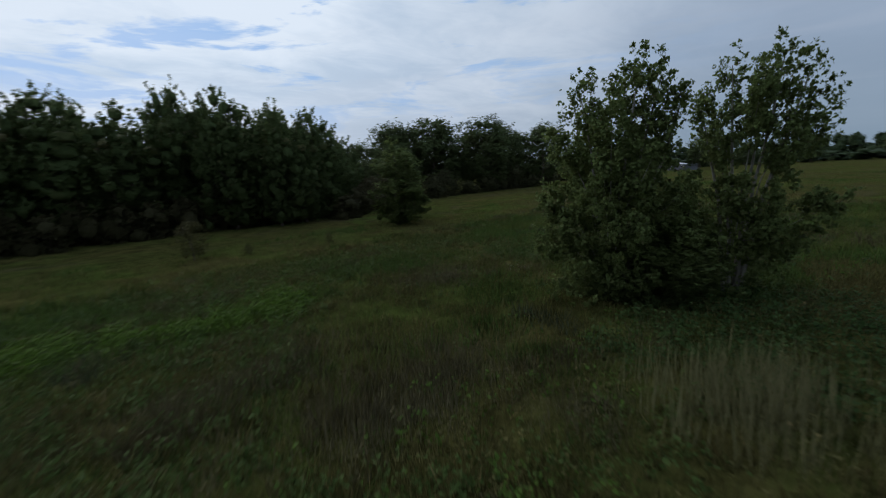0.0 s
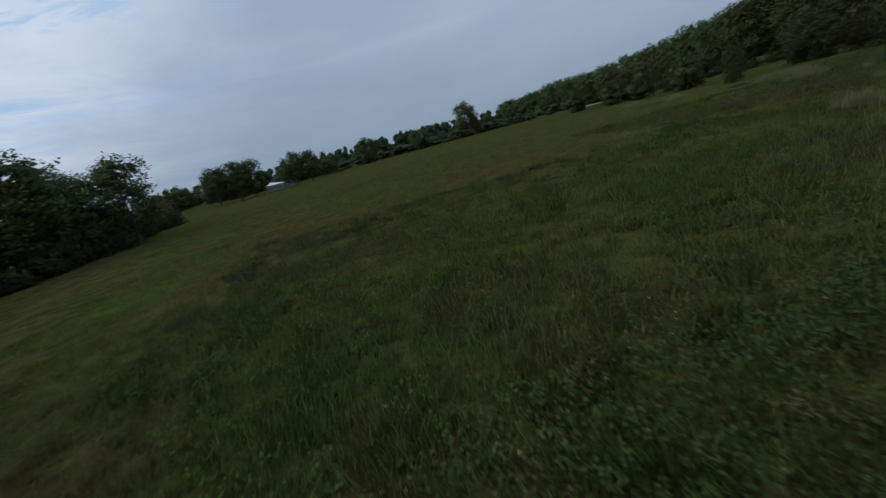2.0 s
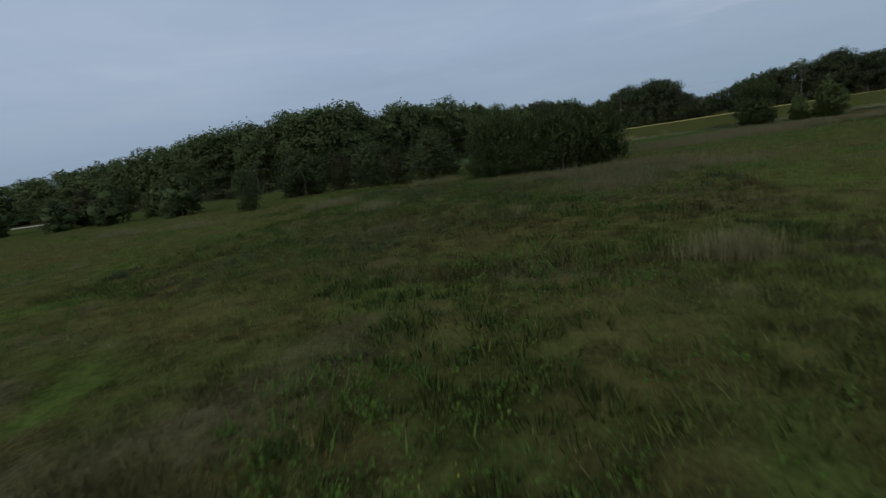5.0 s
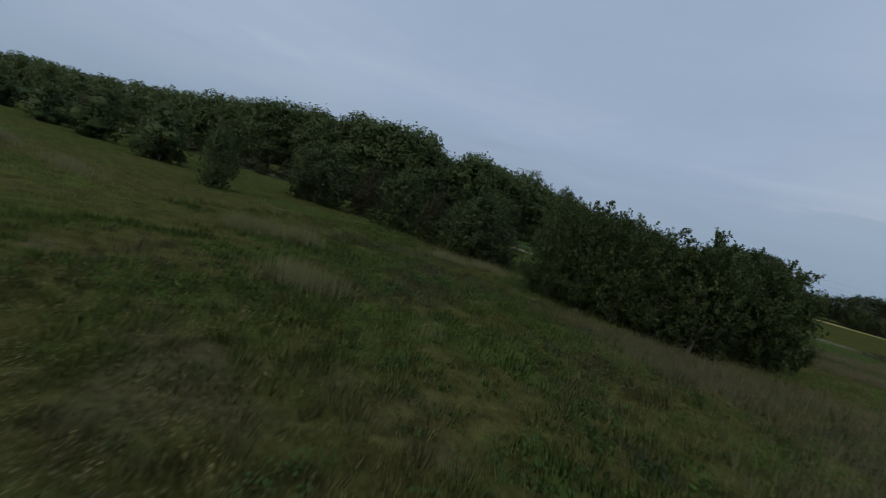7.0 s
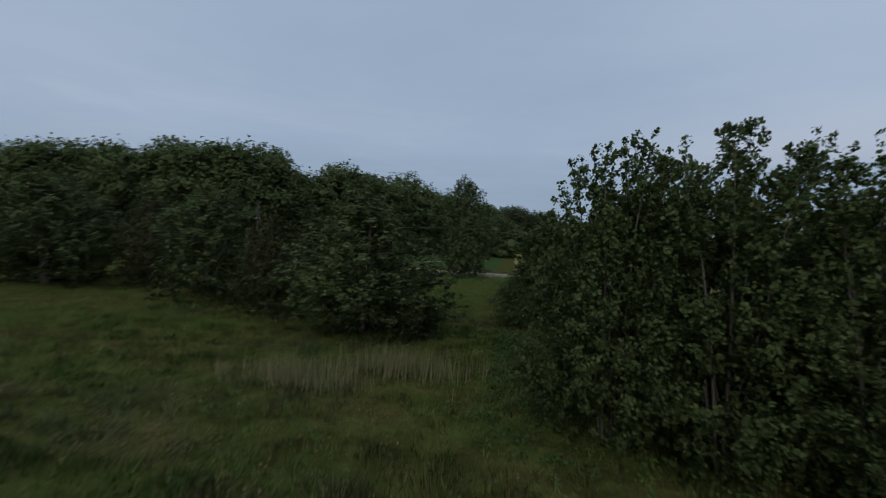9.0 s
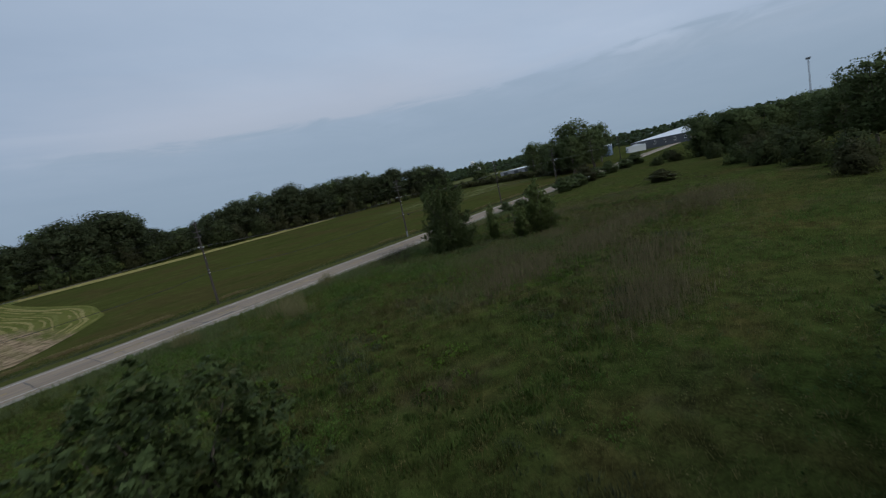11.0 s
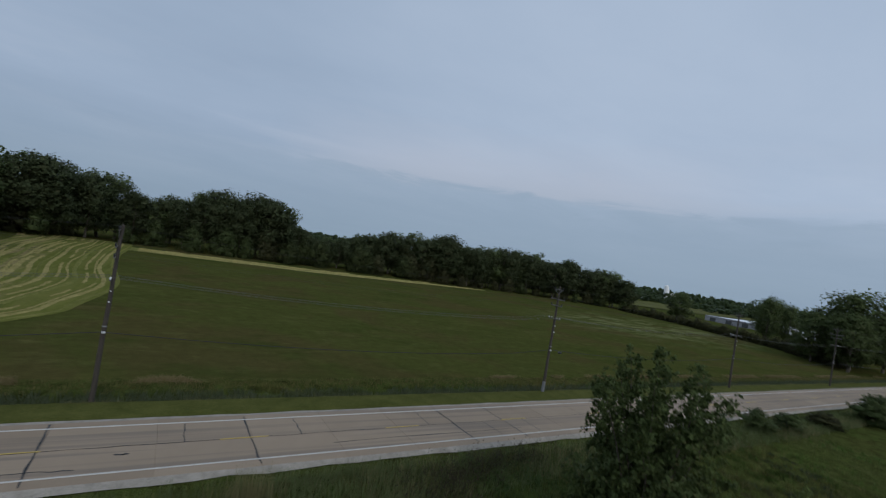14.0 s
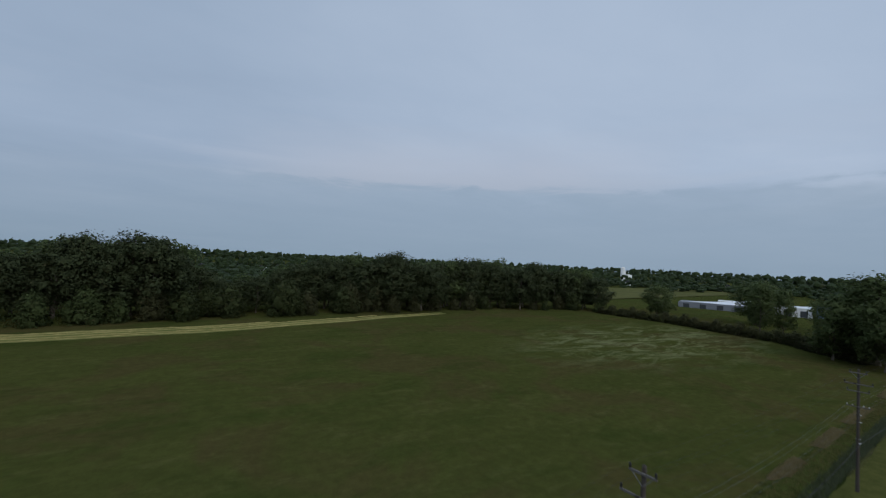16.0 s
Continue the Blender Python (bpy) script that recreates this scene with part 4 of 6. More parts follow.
TWIN = spray_tree("poplar_tree", [
    (-0.3, 0.85, 9.75, 0.72, 3.9), (0.3, -1.1, 9.05, 0.75, 3.6), (-0.65, 1.55, 9.4, 0.62, 3.4), (-1.2, -0.1, 9.1, 0.8, 3.8), (-0.85, 2.2, 8.3, 0.5, 2.6), (0.9, 0.4, 7.7, 0.75, 2.8),
    (-1.5, -1.3, 8.2, 0.75, 3.0), (0.45, -2.0, 7.2, 0.75, 2.4), (0.85, -2.35, 5.0, 0.66, 1.8), (1.4, 0.3, 5.6, 0.8, 2.2), (0.7, 1.7, 6.2, 0.7, 2.2), (-1.1, -2.2, 6.7, 0.6, 2.4),
    (-1.7, -2.0, 5.0, 0.7, 2.0), (-2.0, 0.8, 6.6, 0.8, 2.6), (1.1, -1.4, 3.9, 0.8, 1.6), (1.5, 1.2, 3.8, 0.8, 1.7), (-0.2, 2.6, 5.0, 0.7, 2.0), (0.6, -2.7, 3.2, 0.7, 1.4)],
    9.75, 0.11, 52000, 0.11, (LEAF_POPLAR, PALE_BARK), 201, "young green poplar with several upright plumes of leaves", mound_lobes(5.4, 2.7, 202, 26, 0.05, 0.45, 0.3), (0.34, 20, 0.65, 0.15, 0.3))
plant(TWIN, -24.9, -151.4, 1.0, 1.0, 0.0, "", MEADOW)
AIRY = spray_tree("poplar_tree", [
    (-0.17, 1.25, 9.75, 0.68, 3.2), (0.04, -0.3, 9.5, 0.5, 2.6), (-0.28, 2.0, 9.0, 0.55, 2.6), (0.18, -1.3, 8.3, 0.42, 2.3), (-0.37, 2.65, 7.8, 0.52, 2.2), (-1.1, 0.6, 9.0, 0.55, 2.6),
    (0.7, 0.7, 8.2, 0.5, 2.2), (0.5, -0.6, 6.8, 0.42, 1.8), (0.3, 1.7, 6.9, 0.5, 1.8), (-1.3, -0.8, 7.6, 0.5, 2.2), (0.9, 0.2, 5.2, 0.6, 1.8), (0.4, 1.6, 5.0, 0.6, 1.8),
    (-0.46, 3.3, 4.1, 0.36, 1.0), (-0.4, 2.8, 4.3, 0.4, 1.1), (0.4, -1.6, 5.0, 0.6, 1.8), (-0.2, 2.3, 2.9, 0.5, 1.2), (0.9, 1.4, 3.4, 0.6, 1.4)],
    9.75, 0.1, 30000, 0.11, (LEAF_POPLAR, PALE_BARK), 211, "airy young poplar with thin pale stems and rounded plumes", mound_lobes(4.6, 2.5, 212, 20, 0.05, 0.45, 0.3), (0.34, 18, 0.65, 0.1, 0.3))
plant(AIRY, -27.9, -147.7, 1.0, 1.0, 0.0, "", MEADOW)
for x, y, h, w, turn in ((-26.4, -149.7, 4.6, 4.4, 20), (-25.2, -150.6, 3.4, 4.0, 140)):
    plant_fit(POP[3], x, y, h, w, turn, "leafy young poplar at the foot of taller ones", MEADOW)

plant_fit(POP[0], -42.6, -182.3, 9.9, 6.8, 40, "single young poplar before the dark grove", MEADOW)

# shrubs and small trees, leafy to the ground
SHRUB = []
for k, (mat, cnt) in enumerate(((LEAF_SHRUB, 26000), (LEAF_SHRUB, 25000), (LEAF_RUST, 20000))):
    lob = mound_lobes(9.0, 4.0, 50 + k, 26, 0.07, 0.45, 0.36 + 0.05 * k)
    SHRUB.append((make_tree("shrub_tree", lob, 9.0, 0.12, cnt, 0.135, (mat, BARK), 60 + k,
                            "dense rounded green tree, leafy down to the grass", "tree", 0.13, 9, 3, shoot=(0.8, 26, 0.5, 0.0, 0.13)), 9.0, 6.8))
SHRUB_FAR = []
for k, mat in enumerate((LEAF_SHRUB, LEAF_SHRUB, LEAF_RUST)):
    lob = mound_lobes(9.0, 4.0, 50 + k, 26, 0.07, 0.45, 0.36 + 0.05 * k)
    SHRUB_FAR.append((make_tree("far_shrub", lob, 9.0, 0.12, 5200, 0.25, (mat, BARK), 65 + k,
                                "dense rounded green tree, leafy down to the grass", "tree", 0.15, 6, 2, 0.8, 0.1, 6, 0.62, 3, (1.0, 9, 0.5, 0.0)), 9.0, 6.8))
EDGE = "small trees along the meadow"
for k, x, y, h, w, turn in ((0, -85.2, -66.4, 8.8, 12.0, 40), (1, -101.2, -59.4, 9.4, 10.6, 100), (0, -118.6, -59.0, 10.2, 13.0, 170),
                            (2, -110.5, -56.0, 8.6, 7.0, 20), (1, -116.3, -81.5, 7.6, 5.2, 60), (0, -141.2, -72.7, 9.1, 8.6, 230), (1, -166.0, -69.3, 11.0, 9.6, 300),
                            (2, -124.0, -53.0, 11.0, 10.5, 120), (2, -93.5, -64.0, 7.2, 5.0, 200), (1, -84.5, -17.5, 16.6, 10.5, 10), (1, -184.0, -70.0, 8.2, 8.4, 90),
                            (0, -154.0, -66.0, 8.5, 8.0, 50), (2, -184.0, -62.0, 9.5, 9.0, 80), (1, -202.0, -58.0, 9.0, 9.0, 10), (0, -222.0, -64.0, 10.0, 10.0, 140)):
    plant_fit((SHRUB if x > -125 and y > -100 or x > -60 else SHRUB_FAR)[k], x, y, h, w, turn, "", EDGE)
plant_fit(SHRUB[1], -75.6, -60.6, 3.6, 3.4, 10, "low yellow-green bush at the foot of a small tree", EDGE)

# the big thicket that the camera passes
BIG = []
for k, plumes in enumerate((
        [(0, 0, 1.0, 1.3), (1.2, 0.7, 0.88, 1.1), (-1.1, 0.8, 0.84, 1.1), (0.2, -1.3, 0.78, 1.1)],
        [(0, 0, 1.0, 1.2), (1.0, -0.9, 0.9, 1.0), (-1.3, -0.2, 0.86, 1.1), (0.2, 1.3, 0.75, 1.2)])):
    lob = plume_lobes(9.6, plumes, 80 + k, 5, (0.9, 1.12, 1.1, 0.78, 0.52, 0.32), 0.66)
    BIG.append((make_tree("thicket_poplar", lob, 9.6, 0.12, 26000, 0.13, (LEAF_THICKET, BARK), 90 + k,
                          "bushy poplar in a dense thicket, leafy to the ground", "tree", 0.13, 9, 3, shoot=(0.7, 26, 0.95, 0.1, 0.14)), 9.6, 5.4))
THICKET = "poplar thicket"
FRONT = []
for k in range(2):
    r = np.random.default_rng(230 + k)
    sprays = [(0.2, 0.0, 9.6, 0.5, 2.6)]
    for n, reach, z0, z1, rad in ((6, 1.5, 8.7, 9.5, 0.5), (8, 2.5, 6.6, 8.3, 0.6), (9, 2.9, 4.4, 6.0, 0.66), (9, 3.0, 2.4, 3.6, 0.7)):
        for q in range(n):
            a = 2 * math.pi * (q + 0.35 * r.random()) / n + n
            d = reach * (0.85 + 0.25 * r.random())
            sprays.append((d * math.cos(a), d * math.sin(a), z0 + (z1 - z0) * r.random(), rad * (0.8 + 0.4 * r.random()), 1.8 + 0.6 * r.random()))
    FRONT.append((spray_tree("thicket_poplar", sprays, 9.6, 0.06, 50000, 0.104, (LEAF_THICKET, BARK), 240 + k, "bushy poplar in a dense thicket, leafy to the ground",
                             mound_lobes(8.0, 3.0, 250 + k, 44, 0.05, 0.45, 0.4), (0.32, 20, 0.65, 0.05, 0.3)), 9.6, 5.8))
for k, x, y, h, w, turn in ((0, -72.5, -79.3, 9.7, 5.6, 0), (1, -69.4, -80.3, 10.0, 5.8, 60), (0, -66.4, -81.4, 9.3, 5.8, 200), (1, -63.2, -82.4, 9.0, 5.8, 300), (1, -70.2, -76.6, 9.6, 5.4, 150)):
    plant_fit(FRONT[k], x, y, h, w, turn, "", THICKET)
for k, x, y, h, w, turn in ((0, -60.6, -83.6, 9.2, 5.4, 60), (0, -65.4, -76.0, 7.9, 6.0, 240), (1, -60.8, -77.0, 8.2, 6.0, 160), (0, -57.8, -79.8, 8.9, 5.4, 310), (1, -55.2, -78.4, 8.8, 5.4, 80), (0, -53.6, -75.6, 8.5, 5.4, 190), (1, -57.2, -75.4, 8.8, 5.4, 20)):
    plant_fit(BIG[k], x, y, h, w, turn, "", THICKET)

plant_fit(BIG[0], -72.9, -57.8, 8.7, 7.6, 90, "broad bushy poplar standing alone in the long grass", "single trees by the road")
plant_fit(SHRUB[0], -19.0, -26.6, 7.6, 8.4, 20, "dense leafy growth round the foot of a poplar", "single trees by the road")
plant_fit(FRONT[1], -19.3, -26.9, 11.7, 7.8, 150, "broad bushy poplar standing alone in the long grass", "single trees by the road")
for k, x, y, h, w, turn in ((0, -10.6, -38.6, 9.0, 4.4, 30), (2, -12.9, -31.3, 6.0, 2.6, 200), (1, -14.2, -36.8, 5.5, 3.0, 70), (2, -8.8, -39.4, 6.4, 3.4, 110)):
    plant_fit(POP[k], x, y, h, w, turn, "slender young poplar near the road", "single trees by the road")

# beside the road
ROADSIDE = "small trees beside the road"
for k, x, y, h, w, turn in ((0, 21.6, -14.6, 2.6, 4.4, 0), (1, 27.5, -15.6, 2.3, 4.0, 90), (2, 38.0, -15.8, 2.1, 4.5, 60), (0, 52.0, -17.0, 4.4, 6.5, 10),
                            (1, 59.0, -17.0, 4.2, 7.0, 40), (0, 66.0, -17.2, 3.8, 6.0, 80), (2, 75.0, -16.2, 6.0, 7.0, 20), (1, 84.0, -17.0, 4.0, 6.5, 0), (0, 99.0, -16.8, 4.6, 7.5, 0), (2, 40.5, -46.4, 3.0, 6.4, 0),
                            (0, 112.0, -19.0, 4.0, 7.0, 40), (1, 126.0, -20.0, 5.0, 8.0, 70)):
    plant_fit(SHRUB_FAR[k], x, y, h, w, turn, "", ROADSIDE)

# saplings in the meadow
SAPLING = (make_tree("sapling", mound_lobes(3.2, 1.7, 77, 9, 0.25, 0.5, 0.6), 3.2, 0.035, 1500, 0.1, (LEAF_SAPLING, BARK), 77,
                     "thin yellowish sapling in the long grass", "sapling", 0.22, 8, 2, 0.85, 0.15), 3.2, 3.0)
for x, y, h in ((-20.5, -181.9, 3.2), (-30.2, -178.0, 1.1), (-24.0, -180.2, 0.9)):
    plant_fit(SAPLING, x, y, h, h * 1.05, x * 7, "thin yellowish sapling in the long grass", "saplings")

# the dark grove by the start
GROVE = []
for k, plumes in enumerate((
        [(0, 0, 1.0, 2.2), (2.4, 0.9, 0.94, 1.8), (-2.2, 1.2, 0.9, 1.9), (0.4, -2.4, 0.86, 1.9)],
        [(0, 0, 1.0, 2.3), (1.8, -1.9, 0.92, 1.9), (-2.5, -0.6, 0.95, 1.8), (0.6, 2.5, 0.84, 2.0)])):
    lob = plume_lobes(15.0, plumes, 110 + k, 3, (0.8, 1.05, 1.08, 1.0, 0.84, 0.5), 0.68)
    GROVE.append((make_tree("grove_tree", lob, 15.0, 0.22, 8400, 0.3, (LEAF_GROVE, BARK), 120 + k,
                            "tall dark leafy tree in a closed grove", "tree", 0.16, 6, 1, 0.86, 0.1, 6, 0.6, 3, (1.2, 14, 0.8, 0.0, 0.14)), 15.0, 9.2))
UNDER = (make_tree("undergrowth_bush", mound_lobes(4.5, 2.8, 131, 14, 0.05, 0.4, 0.4), 4.5, 0.06, 2600, 0.2, (LEAF_UNDER, BARK), 131,
                   "dark bush at the edge of a wood", "bush", 0.16, 6, 2, 0.8, 0.1, 6, 0.65, 3), 4.5, 5.6)
r = np.random.default_rng(71)
for k in range(30):
    x = 16 - 2.15 * k + r.normal(0, 0.6)
    y = -207 - 2.0 * (k % 3) * 3 + r.normal(0, 1) + 0.002 * (x + 30) ** 2
    h = (16.2 if x > -26 else 16.4 - 0.1 * max(0.0, -36 - x)) * (0.9 + 0.18 * r.random()) * (0.84 if -26 < x < -21 else 1)
    plant_fit(GROVE[k % 2], x, y, h, 8.5 + 2 * r.random(), 360 * r.random(), "", "dark grove")
for x, y, h, w in ((-37.5, -198.5, 14.5, 7.5), (-41.5, -199.0, 13.5, 7.0), (-46.0, -203.0, 15.0, 8.5), (-33.0, -201.0, 15.5, 8.0)):
    plant_fit(GROVE[int(-x) % 2], x, y, h, w, 9 * x, "", "dark grove")
for x, y, h, w in ((-50, -204, 13.0, 8.0), (-55, -209, 11.5, 8.5), (-60, -215, 11.0, 8.0)):
    plant_fit(GROVE[int(-x) % 2], x, y, h, w, 9 * x, "", "dark grove")
for x, y, h, w in ((-51, -199, 4.5, 6.5), (-56, -203, 5.5, 7.0), (-62, -209, 6.0, 7.5), (-68, -212, 6.0, 8.0), (-46, -196, 3.5, 6.0)):
    plant_fit(UNDER, x, y, h, w, 13 * x, "", "bushes along the grove")
for k in range(20):
    x = 14 - 3.2 * k
    plant_fit(UNDER, x, -203.0 + r.normal(0, 0.8), 3.6 + 2.2 * r.random(), 5.5, 360 * r.random(), "", "bushes along the grove")

# woods: broad trees
OAK = []
for k in range(3):
    lob = oak_lobes(22.0, 6.6, 140 + k, 38, 0.2)
    OAK.append((make_tree("wood_tree", lob, 22.0, 0.32, 6800, 0.465, (LEAF_OAK, BARK), 150 + k,
                          "tall broad dark-green tree at the edge of a wood", "tree", 0.18, 5, 1, 0.85, 0.1, 6, 0.42, 3), 22.0, 13.4))
OAK_DEEP = []
for k in range(3):
    lob = oak_lobes(22.0, 6.6, 170 + k, 38, 0.22)
    OAK_DEEP.append((make_tree("wood_tree", lob, 22.0, 0.32, 6800, 0.465, (LEAF_WOOD, BARK), 180 + k,
                               "tall dark leafy tree in a wood behind bushes", "tree", 0.18, 5, 1, 0.85, 0.1, 6, 0.42, 3), 22.0, 13.4))
OAK_FAR = []
for k in range(2):
    lob = oak_lobes(22.0, 6.6, 145 + k, 24, 0.2)
    OAK_FAR.append((make_tree("far_wood_tree", lob, 22.0, 0.32, 3000, 0.6, (LEAF_OAK, BARK), 155 + k,
                              "tall broad dark-green tree deep in a wood", "tree", 0.18, 5, 1, 0.85, 0.1, 5, 0.48, 3), 22.0, 13.4))
HEDGES = []
for k, mat in enumerate((LEAF_RUST, LEAF_HEDGE, LEAF_EDGE)):
    HEDGES.append((make_tree("hedge_bush", mound_lobes(6.0, 4.2, 160 + k, 18, 0.05, 0.4, 0.35 + 0.06 * k), 6.0, 0.08, 3000, 0.28, (mat, BARK), 161 + k,
                             "dull green bush along the edge of a field", "bush", 0.17, 6, 1, 0.8, 0.1, 5, 0.45, 3), 6.0, 8.4))
HEDGE = HEDGES[0]


def wood(line, gap, height, depth, seed, group, bush=0.0, rows=2, bush_h=(4.2, 9.7), set_back=4.0, kinds=OAK):
    """Trees along a broken line, in rows behind it, with bushes before them."""
    r = np.random.default_rng(seed)
    line = np.asarray(line, float)
    seg = np.linalg.norm(np.diff(line, axis=0), axis=1)
    run = np.concatenate([[0], np.cumsum(seg)])
    for row in range(rows):
        for s in np.arange(gap * 0.5 * (row % 2), run[-1], gap * (1 + 0.25 * row)):
            s = s + r.normal(0, gap * 0.16)
            x, y = np.interp(s, run, line[:, 0]), np.interp(s, run, line[:, 1])
            i = min(len(seg) - 1, max(0, int(np.searchsorted(run, s) - 1)))
            w = (line[i + 1] - line[i]) / seg[i]
            off = set_back + depth * row + r.normal(0, 2.2)
            h = height(x) * (0.86 + 0.2 * r.random())
            plant_fit(kinds[r.integers(3)] if row == 0 and abs(x) < 230 else OAK_FAR[r.integers(2)], x - w[1] * off, y + w[0] * off, h, h * (0.6 + 0.25 * r.random()), 360 * r.random(), "", group)
    if bush:
        for s in np.arange(0, run[-1], bush):
            s = s + r.normal(0, bush * 0.2)
            x, y = np.interp(s, run, line[:, 0]), np.interp(s, run, line[:, 1])
            h = bush_h[0] + (bush_h[1] - bush_h[0]) * r.random()
            plant_fit(HEDGES[r.integers(3)], x + r.normal(0, 1.2), y + r.normal(0, 1.6), h, h * (1.1 + 0.4 * r.random()), 360 * r.random(), "", group + ", front bushes")


def skyline(x):
    """Height of the wood behind the field along its length."""
    return float(np.interp(x, [-110, -85, -66, -57, -50, -40, -30, -17, -7, -2, 10, 20, 33, 44, 55, 76, 89, 106, 120, 143, 176],
                           [22, 24, 24, 21, 17, 20, 26, 26, 25, 23, 13, 13, 17, 21, 23, 24.5, 20.5, 23, 25, 23.5, 20]))


# behind the farmed field, from west to east
wood([(176, 118), (158, 134), (120, 142), (70, 143)][::-1], 5.6, skyline, 8, 201, "wood behind the field", 10.0, 2, (4.0, 8.0), 5.0, OAK_DEEP)
wood([(-46, 142), (-20, 141), (26, 145), (70, 145)], 6.4, skyline, 9, 202, "wood behind the field", 8.6, 2, (7.0, 12.5), 10.0, OAK_DEEP)
wood([(-84, 128), (-70, 139), (-46, 141)], 6.0, skyline, 9, 203, "wood behind the field", 11.0, 2, (4.0, 9.0), 4.0, OAK_DEEP)
wood([(-255, 14), (-150, 16), (-126, 40), (-100, 70), (-84, 128)], 7.6, lambda x: float(np.interp(x, [-262, -251, -238, -220, -185, -168, -152, -143, -139, -136, -133, -130, -124, -118, -111, -106, -99, -84], [22, 27, 29, 30.5, 32, 31, 30.5, 32, 30, 22, 26, 28.5, 28.5, 29.5, 28.5, 23.5, 23.5, 22.5])), 9, 204, "wood beside the road", 11.0)
wood([(-640, 40), (-420, 26), (-255, 16)], 8.0, lambda x: 27.0, 10, 205, "far wood beside the road", 0, 1)
for k, x, y, h, w in ((1, -80.9, 78.0, 15.0, 17.0), (2, -80.5, 131.0, 8.5, 9.5), (1, -75.1, 128.5, 7.9, 7.0)):
    plant_fit(SHRUB_FAR[k], x, y, h, w, 40 * x, "dense dark tree on the lawn beside the hay", "trees on the lawn")
# groups west of the meadow
for x, y, h, w in ((-96, -224, 20.5, 18), (-86, -228, 19, 14), (-106, -215, 20, 16), (-118, -217, 18.5, 13), (-131, -211, 19, 13), (-74, -226, 14, 9), (-66, -222, 12, 8), (-90, -230, 18, 15), (-101, -226, 17.5, 15), (-112, -222, 17, 14), (-124, -216, 16.5, 13), (-80, -222, 13, 12), (-72, -219, 10, 10)):
    plant_fit(OAK[int(x) % 3], x, y, h, w, x * 13, "", "broad trees west of the meadow")
for k in range(16):
    plant_fit(HEDGE, -70 - 6.4 * k, -216 + 0.55 * k * (1 if k < 9 else -0.2) + (k % 3), 3.2 + (k % 4) * 0.9, 8.5, 50 * k, "", "dark hedge west of the meadow")
for x, y, h, w in ((-232, -223, 17, 14), (-237, -216, 18, 15), (-242, -210, 17.5, 12), (-238, -191, 15.5, 11), (-243, -185, 15, 11), (-248, -228, 15, 13), (-325, -155, 17, 14), (-367, -78, 26, 20), (-330, -120, 14, 14), (-300, -265, 14, 20), (-290, -180, 11, 14), (-310, -205, 12, 14)):
    plant_fit(OAK[int(x) % 3], x, y, h, w, x * 7, "", "far field trees")
# east end of the field and beyond
for x, y, h, w in ((139, 12, 19, 13), (150, 15, 27, 25), (160, 20, 22, 16), (170, 12, 21, 16), (146, 24, 19, 14), (187, 55, 21.5, 11), (193, 49, 19, 9), (189.4, 97.9, 16.5, 15), (218, 67.4, 20.7, 21), (214, 22, 25, 18), (196, 30, 17, 13), (226, 34, 18, 15), (180, 22, 20, 15)):
    plant_fit(OAK[int(x) % 3], x, y, h, w, x * 11, "", "trees at the end of the field")
for k in range(26):
    s = k / 25
    x = np.interp(s, [0, 0.35, 0.75, 1], [148, 167, 174, 172])
    y = np.interp(s, [0, 0.35, 0.75, 1], [18, 42, 85, 116])
    plant_fit(HEDGE, x, y, 3.4 + (k * 7 % 5) * 0.4, 8.0, 40 * k, "", "dark hedge at the end of the field")
# low hedge along the road's near edge, west of the drive
r = np.random.default_rng(91)
for k in range(22):
    plant_fit(HEDGE if k % 2 else SHRUB_FAR[2], -98 - 7.0 * k + r.normal(0, 1), -17.5 + r.normal(0, 1.2), 2.2 + 2.4 * r.random(), 6.0 + 2 * r.random(), 360 * r.random(), "dull green bush beside the road", "bushes along the road")
# bushes before the wood south of the road
r = np.random.default_rng(93)
for x, y, h, w in ((48, -66, 6, 9), (37, -73, 6.5, 10), (14, -78, 5, 8), (60, -60, 5, 8), (75, -62, 6, 9), (27, -79, 6, 10), (90, -52, 5, 7), (155, -56, 8, 11), (130, -52, 6, 9), (106, -38, 4, 7), (3, -85, 5.5, 9), (57, -70, 7, 10), (68, -70, 7.5, 10), (98, -34, 3, 6), (122, -33, 4, 8)):
    plant_fit(HEDGES[r.integers(3)], x, y, h, w, 360 * r.random(), "dull green bush before the wood south of the road", "bushes south of the road")
for x, y, h, w in ((62, -86, 20, 15), (74, -82, 17, 13), (52, -94, 21, 16), (88, -78, 15, 12), (40, -98, 19, 15)):
    plant_fit(OAK[int(x) % 3], x, y, h, w, x * 9, "", "wood south of the road")
# woods south-east of the road
wood([(250, -120), (140, -84), (104, -62), (108, -46)][::-1], 8.0, lambda x: 15.0 + 3 * sm(104, 250, x), 8, 207, "wood south of the road", 7.0, 1)


